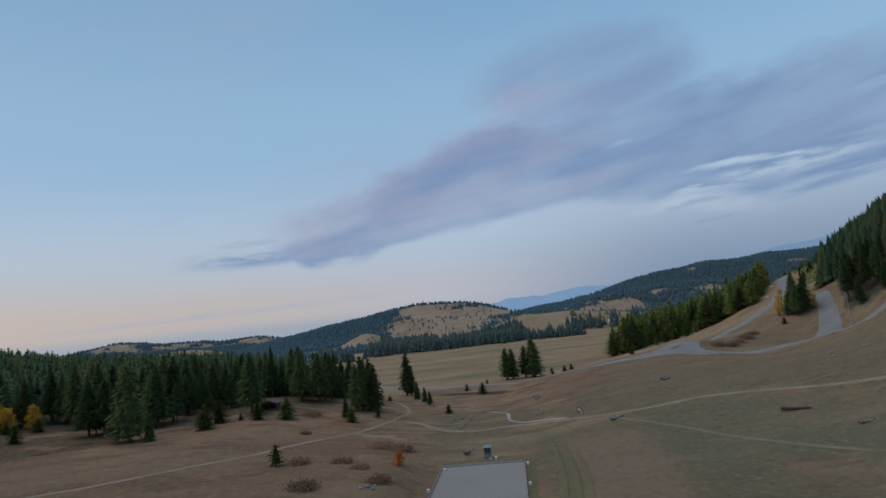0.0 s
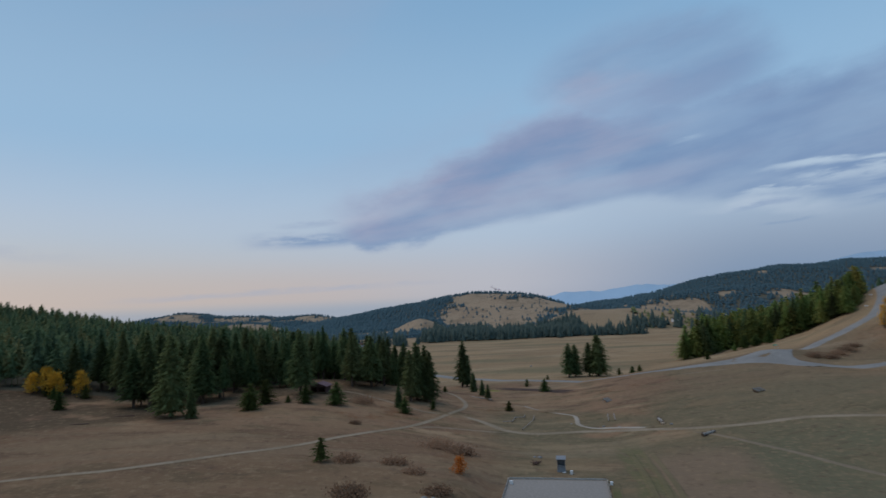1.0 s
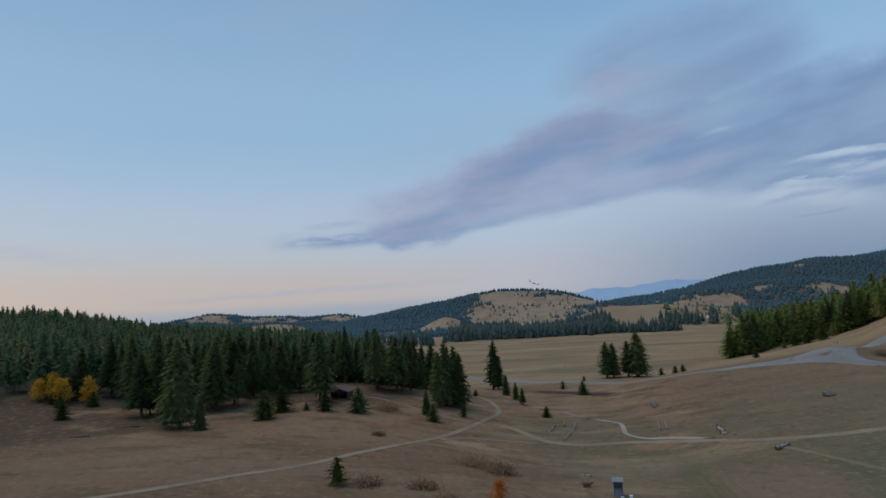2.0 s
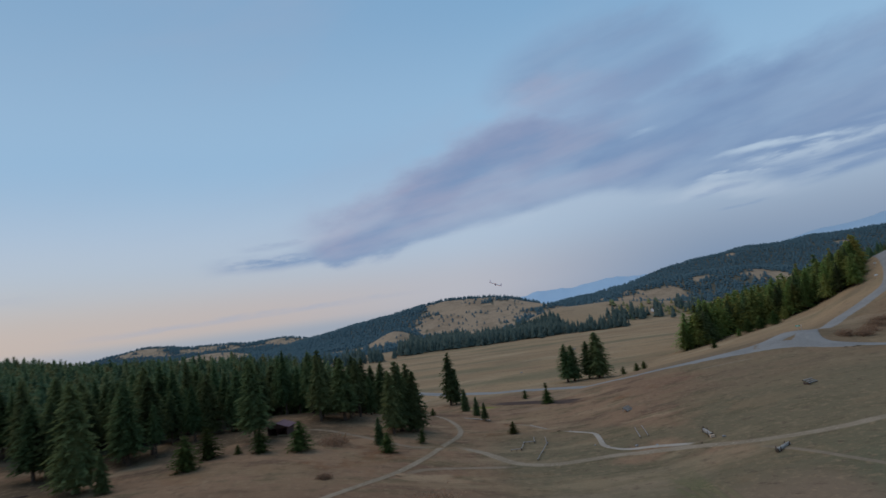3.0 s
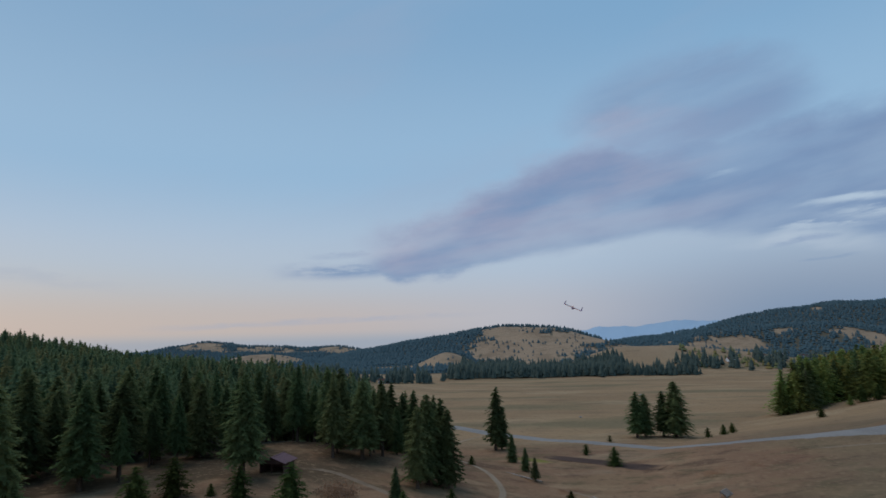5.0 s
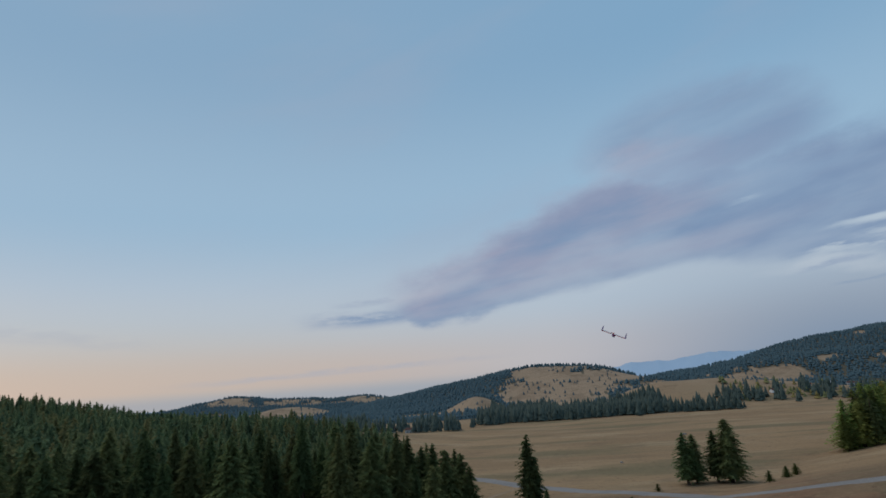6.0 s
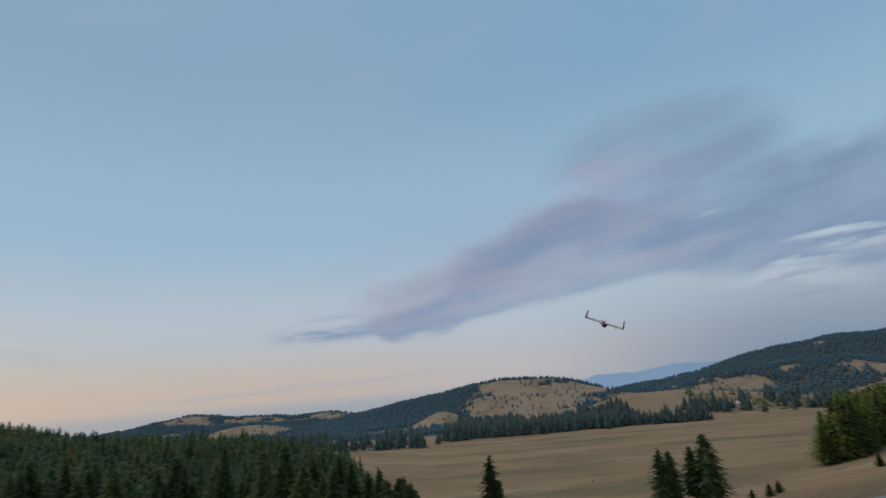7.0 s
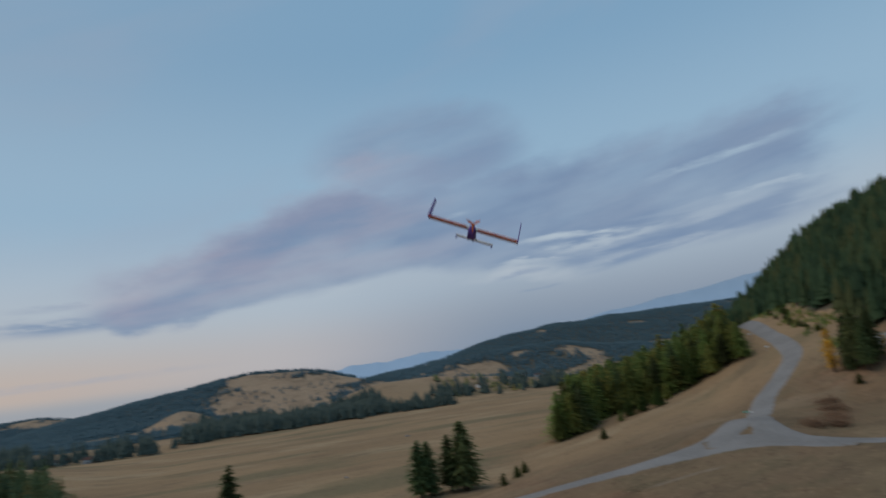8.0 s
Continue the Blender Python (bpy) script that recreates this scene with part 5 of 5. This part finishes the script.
log_jump(102, 134, 12, 5.0, 0.24, "thin grey log jump on the near slope", 26)
for k, (x, y, turn, n) in enumerate(((46.5, 236, 78, 13.5), (48.7, 236, 78, 13.5))):
    pole = thing("ground_pole", x, y, turn, "pale weathered pole lying in the grass", "pole", "poles in the grass", 0.12)
    part("pole_log", log_piece(n, 0.13, 40 + k, 8), [RAIL, LOG_END], pole)
for k, (x, y, turn, n) in enumerate(((11.5, 236, 0, 3.2), (14, 240.5, 77, 9.0), (16.6, 244.6, -8, 3.4), (18.5, 247.6, 82, 6.5), (21.6, 245, 83, 8.0), (18.3, 232, 71, 19.0))):
    pole = thing("low_rail", x, y, turn, "low grey rail fence edging a sunken corner", "rail", "rails round the sunken corner")
    part("rail_log", log_piece(n, 0.11, 50 + k, 8), [RAIL, LOG_END], pole).location.z = 0.55
    for s in (-0.45, 0, 0.45):
        part("post", box(0.16, 0.16, 0.7, (s * n, 0, 0.2)), DARK_WOOD, pole)
for k, (x, y, turn, n) in enumerate(((-108, 206, 8, 6.0), (-113, 192, 12, 5.0), (23.5, 267, -68, 12.0), (2, 292, -52, 22.0))):
    pole = thing("fallen_log", x, y, turn, "weathered fallen log in the dry grass", "log", "", 0.1)
    part("log", log_piece(n, 0.14 if k < 2 else 0.2, 60 + k, 8), [DARK_WOOD if k < 2 else LOG, LOG_END], pole)


def stone(x, y, size, seed):
    """A rough field stone."""
    rng = random.Random(seed)
    bm = bmesh.new()
    bmesh.ops.create_icosphere(bm, subdivisions=2, radius=size)
    for v in bm.verts:
        v.co *= 1 + 0.28 * noise.noise(v.co * 1.7 / size + Vector((seed, 0, 0)))
        v.co.z *= 0.65
    ob = part("stone", bm, ROCK, None, "rounded grey field stone in the grass")
    ob.matrix_basis = pose(x, y, height(x, y) + size * 0.25, 0, 0, rng.uniform(0, 360))
    tagged(ob, category="stone", group="field stones")


for k, (x, y, s) in enumerate(((-11, 126, .7), (-10, 124.5, .5), (-12.4, 125, .45), (-9.5, 127, .35), (42, 224, .5), (46, 219.5, .4), (60, 211.5, .5), (15, 177, .6), (13.8, 178, .4), (31, 254, .35),
                               (152, 212, .8), (157, 216, .6), (150, 218, .5), (162, 208, .7), (148, 205, .6), (33, 232, .3))):
    stone(x, y, s, k + 1)
brush = thing("brush_pile", 12.5, 164, 20, "dark brush pile beside the arena", "brush")
for k in range(9):
    a = k * 40.0
    part("branch", log_piece(2.2, 0.09, 80 + k, 6), [DARK_WOOD, LOG_END], brush).matrix_basis = pose(0.3 * math.cos(a), 0.3 * math.sin(a), 0.25 + 0.06 * k, (k % 3 - 1) * 12, (k % 4 - 1.5) * 10, a)


# ---- shed at the edge of the woods ----
def build_shed():
    """An open-fronted field shelter, its gable towards the meadow."""
    shed = thing("open_shed", -57.5, 249.5, -6, "small open-fronted shed with a plum metal roof under the pines", "shed")
    part("slab", box(7.0, 6.6, 0.2, (0, 0, 0.06)), TRACK, shed)
    part("back_wall", box(6.2, 0.15, 2.5, (0, 2.9, 1.35)), DARK_WOOD, shed)
    for s in (-1, 1):
        part("side_wall", box(0.15, 5.7, 2.4, (s * 3.05, 0, 1.3)), DARK_WOOD, shed)
        part("roof", box(4.1, 7.2, 0.13, (s * 1.85, 0, 3.12), pose(0, 0, 0, 0, s * 20)), PURPLE_ROOF, shed, "plum coloured sheet metal roof slope")
        gable = bmesh.new()
        pts = [gable.verts.new((x, s * 2.9 + o, z)) for o in (-0.07, 0.07) for x, z in ((-3.0, 2.5), (3.0, 2.5), (0, 3.6))]
        for f in ((0, 2, 1), (3, 4, 5), (0, 1, 4, 3), (1, 2, 5, 4), (2, 0, 3, 5)):
            gable.faces.new([pts[i] for i in f])
        part("gable", gable, DARK_WOOD, shed)
    for s in (-1, 0, 1):
        part("post", box(0.2, 0.2, 2.4, (s * 2.95, -2.9, 1.3)), DARK_WOOD, shed)
    part("lintel", box(6.2, 0.2, 0.35, (0, -2.9, 2.38)), DARK_WOOD, shed)
    part("ridge", box(0.35, 7.25, 0.12, (0, 0, 3.84)), PURPLE_ROOF, shed)


build_shed()


# ---- signs, fences, far houses ----
def road_sign(x, y, turn, face, label):
    sign = thing("road_sign", x, y, turn, label, "sign")
    part("post", box(0.09, 0.09, 2.6, (0, 0, 1.25)), METAL, sign)
    part("panel", box(1.7, 0.05, 0.6, (0, -0.08, 2.25)), face, sign)
    for k in (-1, 1):
        part("bar", box(1.1, 0.02, 0.09, (0, -0.12, 2.25 + 0.12 * k)), WHITE, sign)
    return sign


road_sign(150.5, 323, -30, SIGN_GREEN, "green road sign with two white bars at the junction")
road_sign(151.3, 321.8, 60, WHITE, "white road sign at the junction")
road_sign(249, 402, -40, WHITE, "small white sign beside the climbing road")
road_sign(276, 437, -40, WHITE, "small white sign near the crest of the road")


def fence_run(a, b, n, label):
    """Posts and two rails along a line on the ground."""
    root = tagged(new("fence"), label, "fence")
    a, b = Vector(a), Vector(b)
    for k in range(n):
        p = a.lerp(b, k / (n - 1))
        part("post", box(0.14, 0.14, 1.5, (p.x, p.y, height(p.x, p.y) + 0.6)), PLANK, root)
        if k:
            q = a.lerp(b, (k - 1) / (n - 1))
            zp, zq = height(p.x, p.y), height(q.x, q.y)
            d = p - q
            for up in (0.6, 1.1):
                rail = part("rail", box(d.length, 0.06, 0.14), PLANK, root)
                rail.matrix_basis = pose((p.x + q.x) / 2, (p.y + q.y) / 2, (zp + zq) / 2 + up, 0, -math.degrees(math.atan2(zp - zq, d.length)), math.degrees(math.atan2(d.y, d.x)))


fence_run((222, 290), (243, 319), 10, "pale grey post and rail fence beside the driveway")


def house(x, y, turn, w, d, h, wall, roof, label):
    """A small farmhouse far across the field."""
    root = thing("farmhouse", x, y, turn, label, "house", "farm buildings across the field", -0.3)
    part("wall", box(w, d, h, (0, 0, h / 2)), wall, root)
    for s in (-1, 1):
        part("roof", box(w + 0.8, d * 0.62, 0.25, (0, s * d * 0.27, h + d * 0.17), pose(0, 0, 0, -s * 32)), roof, root)
        gable = bmesh.new()
        pts = [gable.verts.new((s * w / 2 + o, yy, zz)) for o in (-0.08, 0.08) for yy, zz in ((-d / 2, h), (d / 2, h), (0, h + d * 0.31))]
        for f in ((0, 1, 2), (3, 4, 5), (0, 1, 4, 3), (1, 2, 5, 4), (2, 0, 3, 5)):
            gable.faces.new([pts[i] for i in f])
        part("gable", gable, wall, root)
    for k in (-1, 0, 1):
        part("window" if k else "door", box(1.1, 0.08, 1.3 if k else 2.0, (k * w * 0.3, -d / 2 - 0.03, 1.7 if k else 1.1)), GLASS if k else DARK_WOOD, root)


for x, y, turn, w, wall, roof in ((392, 1140, 10, 14, WHITE, DARK_WOOD), (455, 1180, -20, 16, GREY_BOARD, DARK_WOOD), (505, 1205, 30, 13, DARK_WOOD, GREY_BOARD), (548, 1225, -8, 15, GREY_BOARD, DARK_WOOD),
                                  (-150, 930, -10, 15, GREY_BOARD, DARK_WOOD), (-185, 960, 25, 12, WHITE, DARK_WOOD), (-215, 940, 5, 12, GREY_BOARD, PURPLE_ROOF)):
    house(x, y, turn, w, 8.5, 4.2, wall, roof, "white farmhouse across the valley field" if wall is WHITE else "grey farm building among trees across the field")
for k, (x, y, s) in enumerate(((118, 620, 1.3), (119.5, 621, 0.9), (47, 470, 0.9))):
    stone(x, y, s, 40 + k)


# ---- the model aeroplane ----
def blade(points, thick):
    """A flat foam panel: the outline in x and y, thick along z."""
    bm = bmesh.new()
    lo = [bm.verts.new((x, y, -thick / 2)) for x, y in points]
    hi = [bm.verts.new((x, y, thick / 2)) for x, y in points]
    bm.faces.new(list(reversed(lo)))
    bm.faces.new(hi)
    n = len(points)
    for i in range(n):
        bm.faces.new((lo[i], lo[(i + 1) % n], hi[(i + 1) % n], hi[i]))
    bmesh.ops.bevel(bm, geom=list(bm.edges), offset=thick * 0.25, segments=1, affect="EDGES")
    return bm


def wing_panel(y0, y1, chord, thick, front=0.0):
    """A wing of rounded section along y; x runs from the nose (+) to the tail (-)."""
    prof = [(0.0, 0.0), (-0.04, 0.55), (-0.15, 0.9), (-0.35, 1.0), (-0.7, 0.55), (-1.0, 0.06), (-1.0, -0.06), (-0.6, -0.15), (-0.2, -0.22), (-0.04, -0.2)]
    bm = bmesh.new()
    rows = [[bm.verts.new((front + px * chord, y, pz * thick)) for px, pz in prof] for y in (y0, y1)]
    n = len(prof)
    for i in range(n):
        bm.faces.new((rows[0][i], rows[0][(i + 1) % n], rows[1][(i + 1) % n], rows[1][i]))
    bm.faces.new(list(reversed(rows[0])))
    bm.faces.new(rows[1])
    bmesh.ops.recalc_face_normals(bm, faces=list(bm.faces))
    return bm


def build_plane(place):
    """A canard model with a pusher propeller: nose towards +x, left wing towards +y, wing span 2.4 m, oversized to show
    better from the camera.
    """
    plane = tagged(new("model_aeroplane"), "violet and white foam canard model aeroplane with orange tape, flying", "aeroplane")
    plane.matrix_basis = place
    for s in (-1, 1):
        part("wing", wing_panel(s * 0.0, s * 1.24, 0.45, 0.085, 0.17), FOAM, plane, "white foam wing half")
        part("leading_edge", wing_panel(s * 0.02, s * 1.235, 0.075, 0.066, 0.185), ORANGE, plane, "orange tape along the front of the wing")
        part("elevon", blade([(-0.14, s * 0.16), (-0.14, s * 1.23), (-0.32, s * 1.23), (-0.32, s * 0.16)], 0.045), ORANGE, plane, "orange control flap")
        fin = part("winglet", blade([(0.12, -0.03), (-0.26, -0.03), (-0.27, 0.5), (-0.06, 0.52)], 0.02), PURPLE, plane, "tall violet fin at the wing tip")
        fin.matrix_basis = pose(0, s * 1.245, 0.0, 90) @ pose(0, 0, 0)
        fin.matrix_basis = fin.matrix_basis @ pose(0, 0, 0, s * 6)
        part("stripe", box(0.26, 0.05, 0.006, (-0.05, s * 0.62, 0.05)), PURPLE, plane)
    # body pod
    bm = bmesh.new()
    rings = []
    for x, w, lo, hi in ((-0.36, 0.05, -0.02, 0.05), (-0.28, 0.09, -0.16, 0.05), (-0.1, 0.105, -0.25, 0.03), (0.15, 0.105, -0.25, 0.0), (0.38, 0.095, -0.2, -0.04), (0.56, 0.06, -0.15, -0.07), (0.63, 0.025, -0.125, -0.085)):
        rings.append([bm.verts.new((x, sy * w * k, z)) for sy, k, z in ((-1, 0.8, lo), (-1, 1.0, lo * 0.7 + hi * 0.3), (-1, 0.9, hi), (1, 0.9, hi), (1, 1.0, lo * 0.7 + hi * 0.3), (1, 0.8, lo))])
    for a, b in zip(rings, rings[1:]):
        for i in range(6):
            bm.faces.new((a[i], a[(i + 1) % 6], b[(i + 1) % 6], b[i]))
    bm.faces.new(rings[0])
    bm.faces.new(list(reversed(rings[-1])))
    bmesh.ops.recalc_face_normals(bm, faces=list(bm.faces))
    bmesh.ops.bevel(bm, geom=list(bm.edges), offset=0.008, segments=1, affect="EDGES")
    part("fuselage", bm, PURPLE, plane, "violet foam fuselage pod")
    part("canopy", box(0.34, 0.13, 0.07, (0.28, 0, 0.0)), ORANGE, plane, "orange hatch")
    for s in (-1, 1):
        v, f = tube([(0.3, s * 0.05, -0.09), (0.75, s * 0.07, -0.12), (1.12, s * 0.09, -0.14)], (0.014, 0.014, 0.012), 8)
        part("boom", bmesh_from(v, f), DARK, plane)
        part("canard", wing_panel(s * 0.0, s * 0.54, 0.27, 0.055, 1.2), FOAM, plane, "white foam foreplane half").location.z = -0.135
        part("canard_edge", wing_panel(s * 0.01, s * 0.515, 0.05, 0.06, 1.207), ORANGE, plane).location.z = -0.135
        tip = part("canard_tip", blade([(1.19, 0.0), (1.0, 0.0), (0.99, -0.1), (1.13, -0.1)], 0.014), PURPLE, plane, "drooped violet foreplane tip")
        tip.matrix_basis = pose(0, s * 0.525, -0.13, 90)
    motor = bmesh.new()
    bmesh.ops.create_cone(motor, cap_ends=True, segments=16, radius1=0.04, radius2=0.035, depth=0.12, matrix=pose(-0.3, 0, 0.1, 0, 90))
    part("motor", motor, DARK, plane)
    part("motor_mount", box(0.18, 0.07, 0.1, (-0.2, 0, 0.06)), ORANGE, plane)
    prop = bmesh.new()
    bmesh.ops.create_cone(prop, cap_ends=True, segments=14, radius1=0.03, radius2=0.014, depth=0.06, matrix=pose(-0.4, 0, 0.1, 0, -90))
    hub = part("propeller", prop, PROP, plane, "orange plastic propeller hub")
    for k in range(3):
        b = part("blade", blade([(-0.02, 0.02), (0.02, 0.02), (0.035, 0.1), (0.02, 0.21), (0.0, 0.22), (-0.025, 0.1)], 0.008), PROP, hub)
        b.matrix_basis = pose(-0.375, 0, 0.1, 20 + 120 * k) @ pose(0, 0, 0, 0, 70)
    for s in (-1, 1):
        part("skid", box(0.3, 0.02, 0.03, (0.1, s * 0.07, -0.27)), DARK, plane)


def bmesh_from(v, f):
    bm = bmesh.new()
    vs = [bm.verts.new(p) for p in v]
    for face in f:
        bm.faces.new([vs[i] for i in face])
    bmesh.ops.recalc_face_normals(bm, faces=list(bm.faces))
    return bm


# placed to fit the camera's view at 8 s
build_plane(pose(6.2, 182.45, 46.31, 0, 0, 90 - 26) @ pose(0, 0, 0, 0, -3, 0) @ pose(0, 0, 0, 25))
